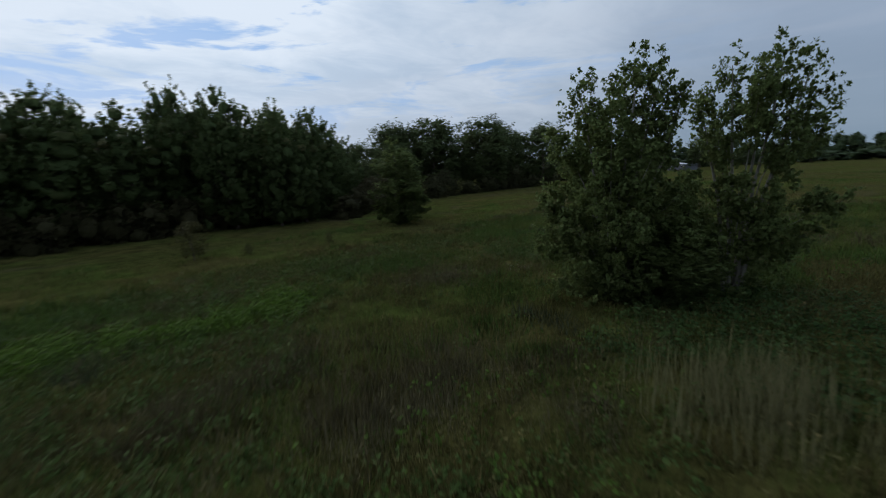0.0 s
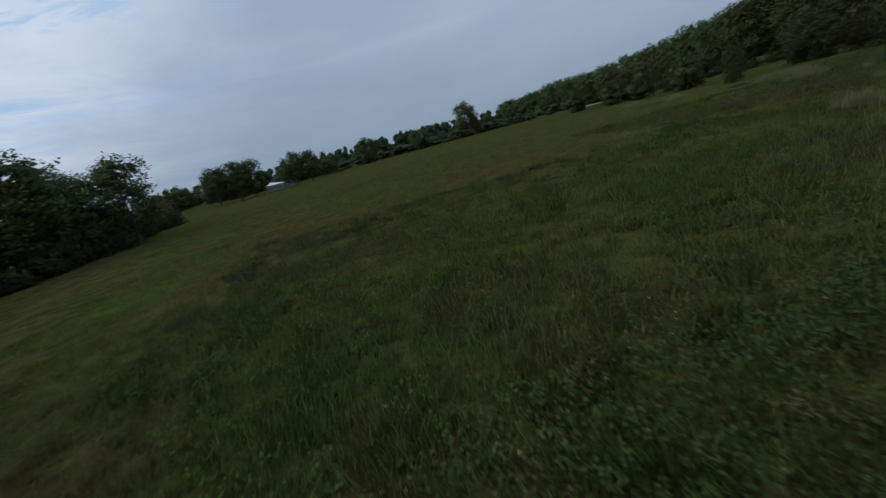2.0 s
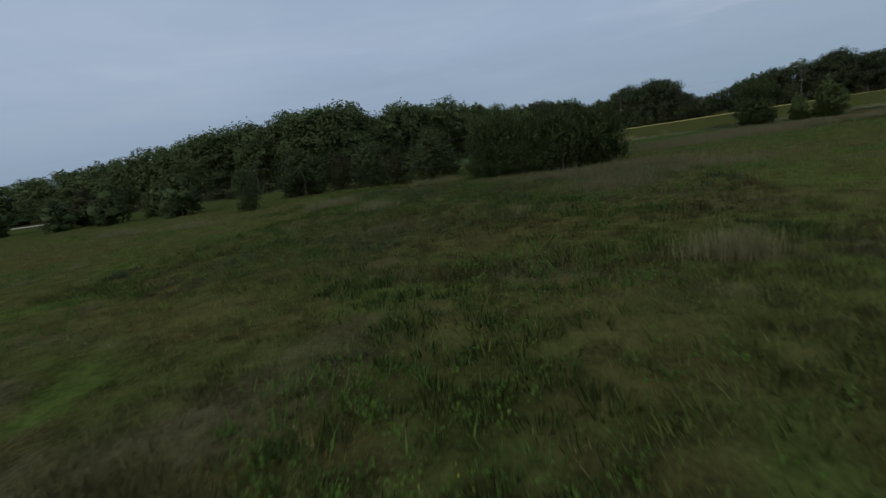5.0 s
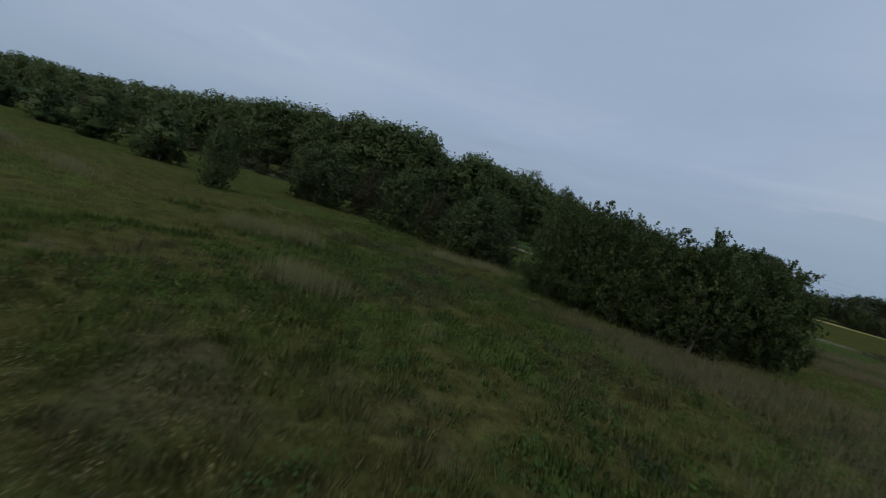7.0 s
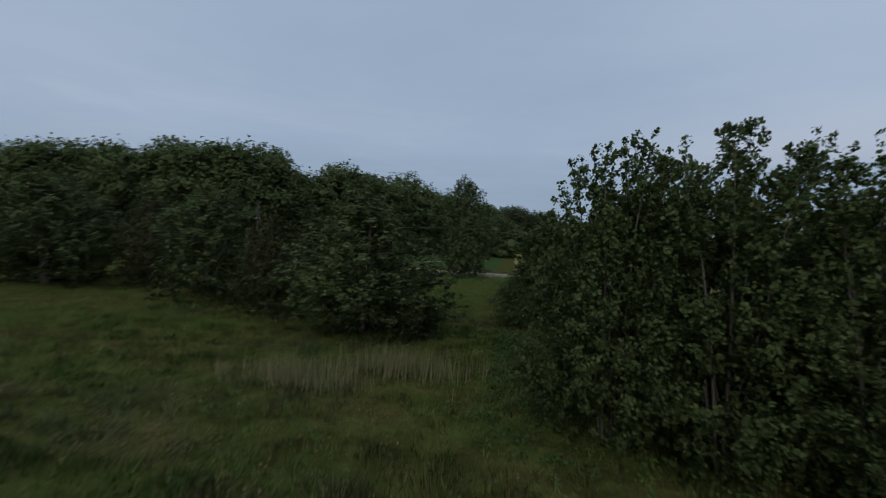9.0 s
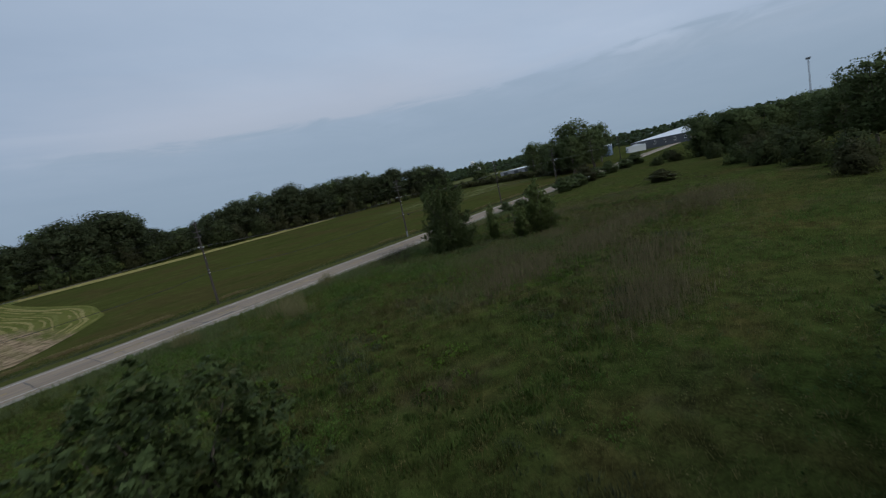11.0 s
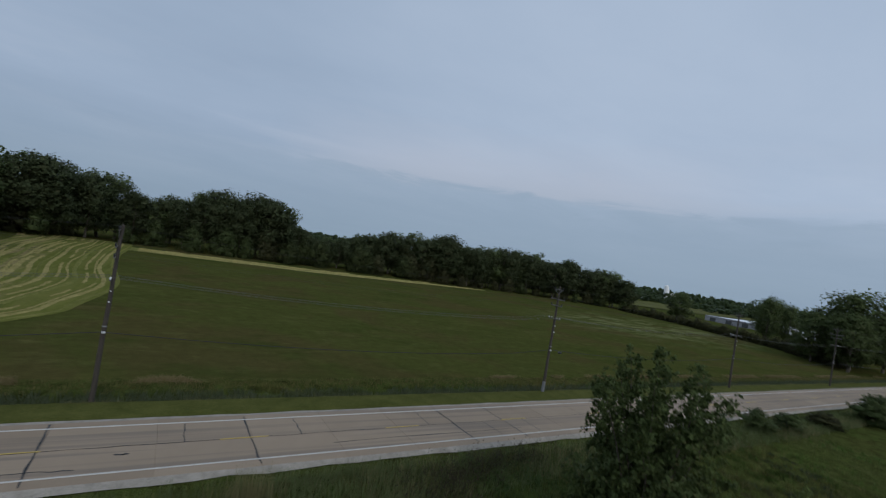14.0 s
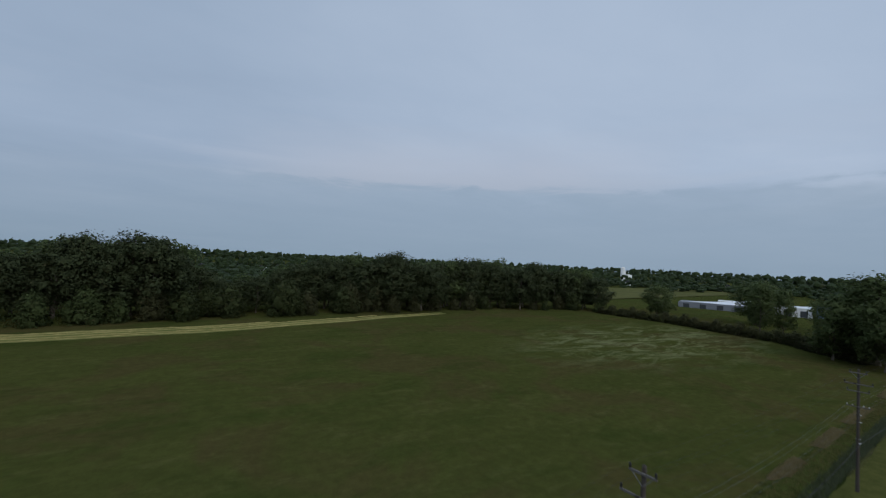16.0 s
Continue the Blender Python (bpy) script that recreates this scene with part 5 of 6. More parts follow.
def far_woods(name, seed, places, size, cards=90):
    """A far belt of woods in one mesh."""
    r = np.random.default_rng(seed)
    lobes = []
    for x, y, h in places:
        for k in range(4):
            a = r.random() * 6.28
            q = 3.4 * size * r.random()
            lobes.append((x + q * math.cos(a), y + q * math.sin(a), float(lie(x, y)) + h * (0.15 + 0.19 * k + 0.1 * r.random()), size * (2.6 - 0.3 * k) * (0.6 + 0.7 * r.random()), h * (0.16 + 0.12 * r.random())))
    v, f, nv = leaves(lobes, cards * len(places), size * 0.42, seed, 0.14, 5, 0.4, 3)
    cv, cf, cn = clumps(lobes, 0.8, seed)
    ob = new(name, np_mesh(name, np.concatenate([v, cv]), np.concatenate([f, cf + len(v)]), LEAF_FAR, True, unit(np.concatenate([nv, cn]) * 0.3 + np.array([0, 0, 0.8]))))
    tagged(ob, "far belt of dark green woods along the horizon", "woods", kind="stuff")


def belt(a0, a1, dist, h, step, seed):
    r = np.random.default_rng(seed)
    out = []
    for a in np.arange(a0, a1, math.degrees(step / dist)):
        for row in range(2):
            d = dist * (1 + 0.05 * r.normal()) + 14 * row
            out.append((-40 + d * math.cos(radians(a)), -60 + d * math.sin(radians(a)), h * (0.88 + 0.2 * r.random())))
    return out


far_woods("distant_woods", 301, belt(150, 262, 470, 20, 8.0, 1) + belt(165, 215, 330, 7, 6.0, 11), 2.4)
far_woods("distant_woods_east", 302, belt(-30, 66, 760, 16, 8.0, 2) + belt(5, 50, 640, 9, 8.0, 16), 2.4, 70)
far_woods("distant_woods_north", 303, belt(66, 150, 640, 15, 8.0, 3) + belt(58, 104, 360, 7, 6.0, 13) + belt(58, 104, 450, 8, 6.5, 14) + belt(40, 110, 540, 9, 8.0, 15), 2.0, 70)
far_woods("distant_woods_horizon", 304, belt(0, 360, 1500, 27, 12.0, 4), 4.5, 24)

# ---- utility poles ----
POLE_X = [-222.0, -178.0, -134.0, -89.5, -45.2, 0.0, 44.8, 88.6, 132.5, 176.5]


def utility_pole(guarded):
    root = thing("utility_pole", pose(0, 0, 0), "tall weathered wooden utility pole with crossarms beside the ditch", "utility pole", "utility poles along the road")
    z = np.linspace(-0.5, 13.3, 8)
    v, f = tube(np.stack([0.02 * np.sin(z), 0 * z, z], -1), np.linspace(0.19, 0.115, 8), 10)
    part("shaft", np_mesh("shaft", v, f, WOOD_POLE, True), None, root)
    cap = bmesh.new()
    bmesh.ops.create_cone(cap, cap_ends=True, segments=10, radius1=0.12, radius2=0.05, depth=0.1, matrix=Matrix.Translation((0.01, 0, 13.34)))
    part("cap", cap, WOOD_POLE, root)
    if guarded:
        guard = bmesh.new()
        bmesh.ops.create_cone(guard, cap_ends=False, segments=10, radius1=0.215, radius2=0.205, depth=1.3, matrix=Matrix.Translation((0, 0, 0.75)))
        part("guard", guard, METAL_GUARD, root, "dull grey metal guard round the foot")
    tiers = ((12.95, -0.75, 0.75), (11.75, -1.25, 0.35), (11.75, 0.1, 1.2), (10.95, -0.95, 0.95))
    for z0, a, b in tiers:
        arm = part("crossarm", box_bm(-0.17, -0.08, a, b, z0 - 0.06, z0 + 0.06, 0.01), GREY_ARM, root, "grey wooden crossarm")
        for y in (a + 0.06, b - 0.06):
            if abs(y) < 0.4:
                continue
            v, f = tube([(-0.125, y, z0 + 0.06), (-0.125, y, z0 + 0.1), (-0.125, y, z0 + 0.18), (-0.125, y, z0 + 0.26), (-0.125, y, z0 + 0.33)], [0.03, 0.07, 0.05, 0.07, 0.02], 8)
            part("insulator", np_mesh("insulator", v, f, BLACK_INS, True), None, arm, "black insulator")
    for s in (-1, 1):
        v, f = tube([(-0.12, 0.02 * s, 12.35), (-0.12, 0.6 * s, 12.92)], [0.02, 0.02], 5)
        part("brace", np_mesh("brace", v, f, METAL_GUARD), None, root)
    low = part("low_crossarm", box_bm(-0.16, -0.08, -1.0, 1.0, 9.24, 9.34, 0.01), GREY_ARM, root, "grey wooden crossarm")
    for y in (-0.92, -0.45, 0.45, 0.92):
        v, f = tube([(-0.12, y, 9.34), (-0.12, y, 9.4), (-0.12, y, 9.47), (-0.12, y, 9.52)], [0.02, 0.05, 0.045, 0.015], 8)
        part("insulator", np_mesh("insulator", v, f, WHITE_INS, True), None, low, "white insulator")
    part("cable_clamp", box_bm(-0.13, 0.13, -0.26, -0.12, 5.3, 5.42, 0.02), WHITE_INS, root, "white cable clamp")
    part("cable_bracket", box_bm(-0.14, 0.14, -0.22, 0.16, 5.75, 5.85, 0.02), METAL_GUARD, root)
    for z0 in (7.6, 8.4):
        part("pole_step", box_bm(-0.05, 0.05, -0.3, -0.13, z0, z0 + 0.06, 0.01), WHITE_INS, root, "pale metal fitting")
    return root


first_pole = utility_pole(False)
first_pole.matrix_basis = pose(POLE_X[0], 0, float(lie(POLE_X[0], 0.0)))
for k, x in enumerate(POLE_X[1:]):
    m = pose(x, 0, float(lie(x, 0.0)), 0.4 * math.sin(k * 2.1), 0.5 * math.cos(k * 1.7), 3 * math.sin(k))
    if x == 0.0:
        utility_pole(True).matrix_basis = m
    else:
        copy_thing(first_pole, m)


def overhead(name, y, z, sag, radius, mat, label):
    pts = []
    for a, b in zip(POLE_X[:-1], POLE_X[1:]):
        for s in np.linspace(0, 1, 9)[:-1]:
            pts.append((a + (b - a) * s - 0.12, y, z - 4 * sag * s * (1 - s) + float(lie(a, 0.0))))
    pts.append((POLE_X[-1], y, z))
    v, f = tube(pts, [radius] * len(pts), 4)
    tagged(new(name, np_mesh(name, v, f, mat)), label, "wire", "overhead wires")


for y in (-0.92, -0.45, 0.45, 0.92):
    overhead("overhead_wire", y, 9.5, 0.7, 0.0075, WIRE, "thin bare power wire hung between the poles")
for y, z in ((-0.69, 13.25), (0.69, 13.25), (-1.19, 12.05), (1.14, 12.05), (-0.89, 11.25), (0.89, 11.25)):
    overhead("overhead_wire", y, z, 0.55, 0.004, CABLE, "thin bare power wire hung between the poles")
overhead("overhead_cable", -0.24, 5.4, 0.75, 0.026, CABLE, "thick black telephone cable hung low between the poles")
box = thing("splice_closure", pose(1.7, -0.24, 5.02), "black cable splice closure hung on the low cable", "cable box")
v, f = tube([(-0.3, 0, 0), (-0.26, 0, 0), (0.26, 0, 0), (0.3, 0, 0)], [0.04, 0.11, 0.11, 0.04], 10)
part("sleeve", np_mesh("sleeve", v, f, BLACK_INS, True), None, box)
for x in (-0.2, 0.2):
    part("hanger", box_bm(x - 0.01, x + 0.01, -0.01, 0.01, 0.08, 0.34), METAL_GUARD, box)

# ---- buildings ----


def shed(x, y, length, width, height, turn, wall_mat, roof_mat, pitch, label, doors=0, windows=0, category="warehouse"):
    root = thing("warehouse" if category == "warehouse" else "house", pose(x, y, float(lie(x, y)) - 0.1, 0, 0, turn), label, category)
    part("wall", box_bm(-length / 2, length / 2, -width / 2, width / 2, 0, height), wall_mat, root)
    bm = bmesh.new()
    o = 0.4
    pts = [(-length / 2 - o, -width / 2 - o, height - 0.05), (-length / 2 - o, 0, height + pitch), (-length / 2 - o, width / 2 + o, height - 0.05)]
    ends = []
    for sx in (1, -1):
        ends.append([bm.verts.new((px_ * -sx if sx == -1 else px_, py_, pz_)) for px_, py_, pz_ in pts] + [bm.verts.new((pts[0][0] if sx == 1 else -pts[0][0], 0, height - 0.3))])
    a, b = ends
    for i, j in ((0, 1), (1, 2), (2, 3), (3, 0)):
        bm.faces.new((a[i], a[j], b[j], b[i]))
    bm.faces.new(a)
    bm.faces.new(b[::-1])
    bmesh.ops.recalc_face_normals(bm, faces=bm.faces[:])
    part("roof", bm, roof_mat, root)
    for k in range(doors):
        cx = -length / 2 + length * (k + 0.5) / doors
        for s in (-1, 1):
            part("door", box_bm(cx - 1.7, cx + 1.7, s * width / 2 - 0.06, s * width / 2 + 0.06, 0.1, min(3.6, height * 0.75), 0.02), DOOR_DARK, root, "dark loading door")
    for k in range(windows):
        cx = -length / 2 + length * (k + 0.5) / windows
        for s in (-1, 1):
            win = part("window", box_bm(cx - 0.7, cx + 0.7, s * width / 2 - 0.05, s * width / 2 + 0.05, height * 0.4, height * 0.75, 0.02), WALL_WHITE, root)
            part("pane", box_bm(cx - 0.58, cx + 0.58, s * width / 2 - 0.065, s * width / 2 + 0.065, height * 0.44, height * 0.71), GLASS_DARK, win)
    return root


shed(283, 112, 36, 18, 3.6, 110, WALL_GREY, ROOF_WHITE, 2.0, "long low grey warehouse with a white metal roof", 4, 0)
shed(322, 110, 26, 18, 3.8, 110, WALL_WHITE, ROOF_WHITE, 1.6, "long white hall with a pale metal roof behind the warehouse", 4, 0)
shed(300, 78, 22, 16, 5.2, 108, WALL_WHITE, ROOF_WHITE, 1.0, "low white shed with a pale metal roof", 3, 0)
shed(306, 54, 22, 20, 8.0, 100, WALL_BLUE, ROOF_WHITE, 1.2, "blue-grey metal hall with a pale roof", 2, 4)
shed(308, 6, 40, 26, 6.5, 99, WALL_DARK, ROOF_WHITE, 5.0, "long low hall with a bright white metal roof", 0, 6)
shed(290, 20, 18, 12, 4.5, 20, WALL_WHITE, ROOF_WHITE, 1.2, "small white shed beside the road", 2, 0)
for x, y, turn in ((-512, -92, 10), (664, 275, 20), (690, 262, 60), (66, 521, 20), (124, 528, 60), (164, 582, 10), (150, 560, 80), (560, 330, 0), (585, 350, 40), (520, 352, 70), (700, 130, 0), (380, 640, 20), (410, 630, 70), (300, 660, 0)):
    shed(x, y, 15, 10, 4.2, turn, WALL_GREY if x < 0 else WALL_WHITE, ROOF_DARK, 3.2, "white house with a dark shingle roof among far trees", 0, 4, "house")
shed(-252, -201, 10, 8, 3.0, 60, WALL_GREY, ROOF_WHITE, 1.4, "white house with a pale roof between far trees", 0, 3, "house")
tall = shed(-60, 880, 60, 20, 17.0, 5, WALL_WHITE, ROOF_DARK, 2.0, "tall pale far building above the trees", 0, 8, "house")

silos = thing("silo_group", pose(600, 366, float(lie(600, 366))), "pale tall farm silos among far trees", "silo")
for dx, dy, rad, tall in ((0, 0, 3.2, 24.0), (7, 3, 3.0, 19.0), (13, -2, 4.5, 13.0), (20, 2, 5.5, 10.0)):
    v, f = tube([(dx, dy, 0), (dx, dy, tall), (dx, dy, tall + 0.8), (dx, dy, tall + 1.6)], [rad, rad, rad * 0.75, 0.1], 14)
    part("silo", np_mesh("silo", v, f, WALL_WHITE, False), None, silos)

mast = thing("lattice_mast", pose(331, -85, -1.2), "tall slender steel mast above the far trees", "mast")
for k, (dx, dy) in enumerate(((0.6, 0), (-0.3, 0.52), (-0.3, -0.52))):
    v, f = tube([(dx, dy, 0), (dx * 0.6, dy * 0.6, 39)], [0.12, 0.1], 5)
    part("leg", np_mesh("leg", v, f, METAL_GUARD), None, mast)
part("head", box_bm(-1.4, 1.4, -1.4, 1.4, 38.2, 39.4, 0.1), METAL_GUARD, mast)

# ---- small things by the road ----
post = thing("marker_post", pose(10.4, -0.55, float(lie(10.4, -0.55)) + 0.13), "short orange and white marker post in the verge", "marker post")
v, f = tube([(0, 0, -0.2), (0, 0, 0.75)], [0.05, 0.045], 8)
part("stake", np_mesh("stake", v, f, PAINT_WHITE, True), None, post)
v, f = tube([(0, 0, 0.72), (0, 0, 0.78), (0, 0, 0.95), (0, 0, 1.0)], [0.06, 0.11, 0.11, 0.05], 8)
part("head", np_mesh("head", v, f, PAINT_YELLOW, True), None, post)

# ---- grass, reeds, flowers ----


def blades(places, per, height, width, spread, lean, seed, seg=1):
    """Tufts of blades, each one triangle (or two quads' worth when seg is 2)."""
    r = np.random.default_rng(seed)
    p = np.repeat(places, per, 0) + r.normal(0, 1, (len(places) * per, 2)) * spread
    n = len(p)
    a = r.random(n) * 6.283
    h = height * (0.5 + 0.8 * r.random(n))
    w = width * (0.6 + 0.8 * r.random(n))
    z = lie(p[:, 0], p[:, 1]) - 0.05
    base = np.concatenate([p, z[:, None]], 1)
    side = np.stack([np.cos(a), np.sin(a), 0 * a], -1) * w[:, None] / 2
    tip = base + np.stack([r.normal(0, lean, n) * h, r.normal(0, lean, n) * h, h], -1)
    v = np.stack([base - side, base + side, tip], 1).reshape(-1, 3)
    return v, np.arange(len(v)).reshape(-1, 3)


def scatter(seed, n, x0, x1, y0, y1, keep=None):
    r = np.random.default_rng(seed)
    p = np.stack([x0 + (x1 - x0) * r.random(n), y0 + (y1 - y0) * r.random(n)], -1)
    if keep is not None:
        p = p[keep(p[:, 0], p[:, 1])]
    return p


def patchy(x, y, scale, level, seed):
    """True where a smooth random field lies over a level."""
    r = np.random.default_rng(seed)
    total = np.zeros_like(x)
    for k in range(6):
        w = r.normal(0, 1, 2) / scale
        total += np.sin(x * w[0] + y * w[1] + r.random() * 6.28)
    return total > level


def stuff(name, vf, mat, label, category):
    ob = new(name, np_mesh(name, vf[0], vf[1], mat, False, vf[2] if len(vf) > 2 else None))
    return tagged(ob, label, category, kind="stuff")


meadow_a = scatter(1, 26000, -80, 6, -186, -84)
meadow_b = scatter(2, 24000, -112, 30, -86, -15.5)
near_a = scatter(3, 16000, -58, -2, -172, -132)
far_c = scatter(4, 12000, -150, -78, -170, -86)
every = np.concatenate([meadow_a, meadow_b, near_a, far_c])
olive = patchy(every[:, 0], every[:, 1], 6.0, 0.3, 11)
dark = patchy(every[:, 0], every[:, 1], 4.0, 1.2, 12) & ~olive
stuff("meadow_grass", blades(every[~olive & ~dark], 4, 0.36, 0.045, 0.16, 0.35, 1), GRASS, "long green meadow grass", "grass")
stuff("dark_meadow_weeds", blades(every[dark], 5, 0.42, 0.06, 0.18, 0.4, 2), GRASS_DARK, "dark green weeds in the meadow", "weeds")
stuff("olive_meadow_grass", blades(every[olive], 4, 0.4, 0.035, 0.18, 0.3, 3), GRASS_OLIVE, "olive-brown seeding meadow grass", "grass")


def stand(name, seed, n, spots, height, width, mat, label, per=3):
    r = np.random.default_rng(seed)
    ps = []
    for x, y, rx, ry in spots:
        ps.append(np.stack([x + rx * r.normal(0, 0.5, n), y + ry * r.normal(0, 0.5, n)], -1))
    stuff(name, blades(np.concatenate(ps), per, height, width, 0.12, 0.1, seed), mat, label, "reeds")


def tussocks(places, per, radius, height, width, seed):
    """Rounded tussocks: fans of thin blades that lean out from a heart."""
    r = np.random.default_rng(seed)
    m = len(places)
    grow = np.repeat(0.55 + 0.9 * r.random(m), per)
    c = np.repeat(places, per, 0)
    n = len(c)
    a, q = r.random(n) * 6.283, np.sqrt(r.random(n))
    way = np.stack([np.cos(a), np.sin(a)], -1)
    xy = c + way * (q * radius * grow)[:, None]
    h = height * grow * (0.5 + 0.7 * r.random(n)) * (1 - 0.4 * q)
    base = np.concatenate([xy, (lie(xy[:, 0], xy[:, 1]) - 0.05)[:, None]], 1)
    tip = base + np.concatenate([way * (q * h * 0.55)[:, None] + r.normal(0, 0.1, (n, 2)) * h[:, None], h[:, None]], 1)
    b = r.random(n) * 6.283
    side = np.stack([np.cos(b), np.sin(b), 0 * b], -1) * (width * (0.6 + 0.8 * r.random(n)))[:, None] / 2
    v = np.stack([base - side, base + side, tip], 1).reshape(-1, 3)
    nv = unit(np.concatenate([way * (0.7 * q)[:, None], np.full((n, 1), 0.75)], 1) + r.normal(0, 0.3, (n, 3)))
    return v, np.arange(len(v)).reshape(-1, 3), np.repeat(nv, 3, 0)


def swell(x, y, scale, seed):
    """A smooth random field."""
    r = np.random.default_rng(seed)
    total = np.zeros_like(x)
    for k in range(7):
        w = r.normal(0, 1, 2) / scale
        total += np.sin(x * w[0] + y * w[1] + r.random() * 6.28)
    return total


# tussocks of five kinds, each in its own patches
spots = np.concatenate([scatter(71, 1300, -38, -4, -176, -143), scatter(72, 2300, -70, -20, -174, -130), scatter(73, 2300, -92, -46, -132, -84),
                        scatter(74, 1300, -102, -62, -98, -60), scatter(75, 4200, -78, 14, -62, -13, lambda x, y: y < -13.6 + drift(x))])
KINDS = (("grass_tussocks", GRASS, 44, 0.45, 0.5, 0.04, 0.2, "rounded tussocks of long green grass"),
         ("dark_green_tussocks", GRASS_DARK, 42, 0.5, 0.5, 0.05, 0.3, "dark green tussocks among the grass"),
         ("olive_tussocks", GRASS_OLIVE, 46, 0.45, 0.52, 0.03, 0.3, "olive-brown tussocks of seeding grass"),
         ("mauve_tussocks", STALK_MAUVE, 54, 0.42, 0.6, 0.022, -0.3, "fluffy mauve-brown tussocks of seeding grass"),
         ("grey_green_tussocks", REED_GREY, 42, 0.45, 0.55, 0.035, -0.6, "dull grey-green tussocks of coarse grass"))
patch = np.argmax([swell(spots[:, 0], spots[:, 1], 2.6, 80 + k) + 1.6 * kind[6] for k, kind in enumerate(KINDS)], 0)
r = np.random.default_rng(79)
fluff = np.concatenate([np.stack([x + w * r.normal(0, 0.5, 26), y + w * r.normal(0, 0.5, 26)], -1) for x, y, w in (
    (-28, -42, 5), (-31, -47, 6), (-36, -36, 4), (-45, -39, 3), (-36, -53, 6), (-45, -54, 5), (-26, -57, 6), (-30, -45, 5), (-44, -61, 6), (-20, -48, 7), (-8, -52, 8),
    (-14.8, -167.6, 2.4), (-12.2, -165.8, 2.2), (-13.9, -156.6, 1.8), (-16.1, -152.9, 1.6), (-13.5, -153.2, 1.6), (-23.9, -160, 2.0), (-10.5, -156, 1.6), (-17.5, -150.5, 1.8),
    (-80, -105, 2.4), (-78.6, -103.3, 2.0), (-88.6, -86, 1.6), (-61.5, -89.5, 4), (-64.8, -98.5, 4), (-70, -85, 3), (-52, -90, 6), (30, -40, 9), (10, -48, 8), (20, -56, 9), (36, -52, 8), (0, -60, 8), (22, -34, 7), (50, -44, 9))])
for k, (name, mat, per, rad, tall, thick, bias, label) in enumerate(KINDS):
    where = spots[patch == k] if name != "mauve_tussocks" else np.concatenate([spots[patch == k], fluff])
    stuff(name, tussocks(where, per, rad, tall, thick, 90 + k), mat, label, "grass")


stand("mauve_tufts", 37, 130, [(-14.7, -169.0, 4.5, 3.0), (-14.2, -157.0, 4.0, 3.0), (-16.8, -153.0, 4.0, 2.0), (-12.4, -154.0, 4.0, 2.0), (-40.0, -128.0, 9.0, 5.0), (-88.0, -86.0, 8.0, 4.0), (-49.5, -150.0, 4.0, 3.0),
                               (-77.0, -93.8, 4.0, 2.0), (-24.0, -160.5, 1.6, 1.2), (-24.6, -160.0, 1.2, 0.8)], 0.5, 0.022, STALK_MAUVE, "mauve-brown dry weed stalks in the meadow")
stand("grey_seed_tufts", 47, 200, [(-16.6, -152.6, 2.1, 1.5), (-13.5, -157.5, 2.6, 1.5), (-14.7, -167.6, 3.5, 1.9), (-10.5, -162.9, 1.9, 1.3), (-14.4, -160.4, 2.6, 1.5), (-12.9, -152.4, 1.4, 1.1), (-10.4, -156.8, 1.4, 1.1), (-14.5, -151.9, 1.4, 1.1), (-16.2, -148.5, 1.4, 1.1), (-12.1, -156.9, 1.6, 1.1)], 0.42, 0.024, STALK_MAUVE, "soft grey-brown tufts of seeding grass")
stand("pale_reeds", 31, 300, [(-18.5, -146.0, 2.4, 1.8), (-52.8, -130.5, 1.6, 0.8), (-92.0, -97.6, 1.6, 1.2), (-90.4, -96.2, 1.6, 1.2), (-88.8, -94.9, 1.4, 1.0), (-80.0, -104.4, 2.2, 1.6), (-48.0, -21.5, 2.0, 1.6), (-48.0, -24.8, 1.6, 1.6),
                              (-80.5, -74.5, 3.0, 1.2), (-127.4, -98.1, 5.0, 1.2), (-110.6, -99.9, 4.0, 1.2), (-84.0, -77.5, 2.5, 1.0)], 1.15, 0.034, STALK, "pale dry reed stalks standing in the grass")
stand("meadow_stalks", 40, 1100, [(-34.0, -47.0, 7.0, 4.0), (-21.0, -50.0, 8.0, 4.0), (-30.0, -59.0, 9.0, 4.0), (-42.0, -62.0, 6.0, 3.0), (-8.0, -52.0, 9.0, 5.0), (6.0, -60.0, 12.0, 6.0)], 0.9, 0.045, STALK_MAUVE, "tall mauve-brown dry stalks in the meadow")
stand("plumed_reeds", 44, 150, [(-47.6, -20.4, 2.0, 1.6), (-47.8, -23.6, 1.5, 1.8), (-45.0, -19.8, 1.4, 1.0), (-57.8, -18.2, 1.6, 0.8), (-36.6, -15.9, 1.4, 0.5)], 1.7, 0.036, STALK, "pale plumed reeds beside the road")
stand("reed_tufts", 39, 45, [(-99.0, -85.0, 6.0, 2.2), (-94.6, -87.6, 3.0, 1.2), (-72.9, -104.1, 0.8, 0.6), (-59.3, -154.2, 0.9, 0.7), (-62.7, -115.7, 0.8, 0.5)], 0.8, 0.022, STALK, "small tufts of pale dry reeds in the grass")
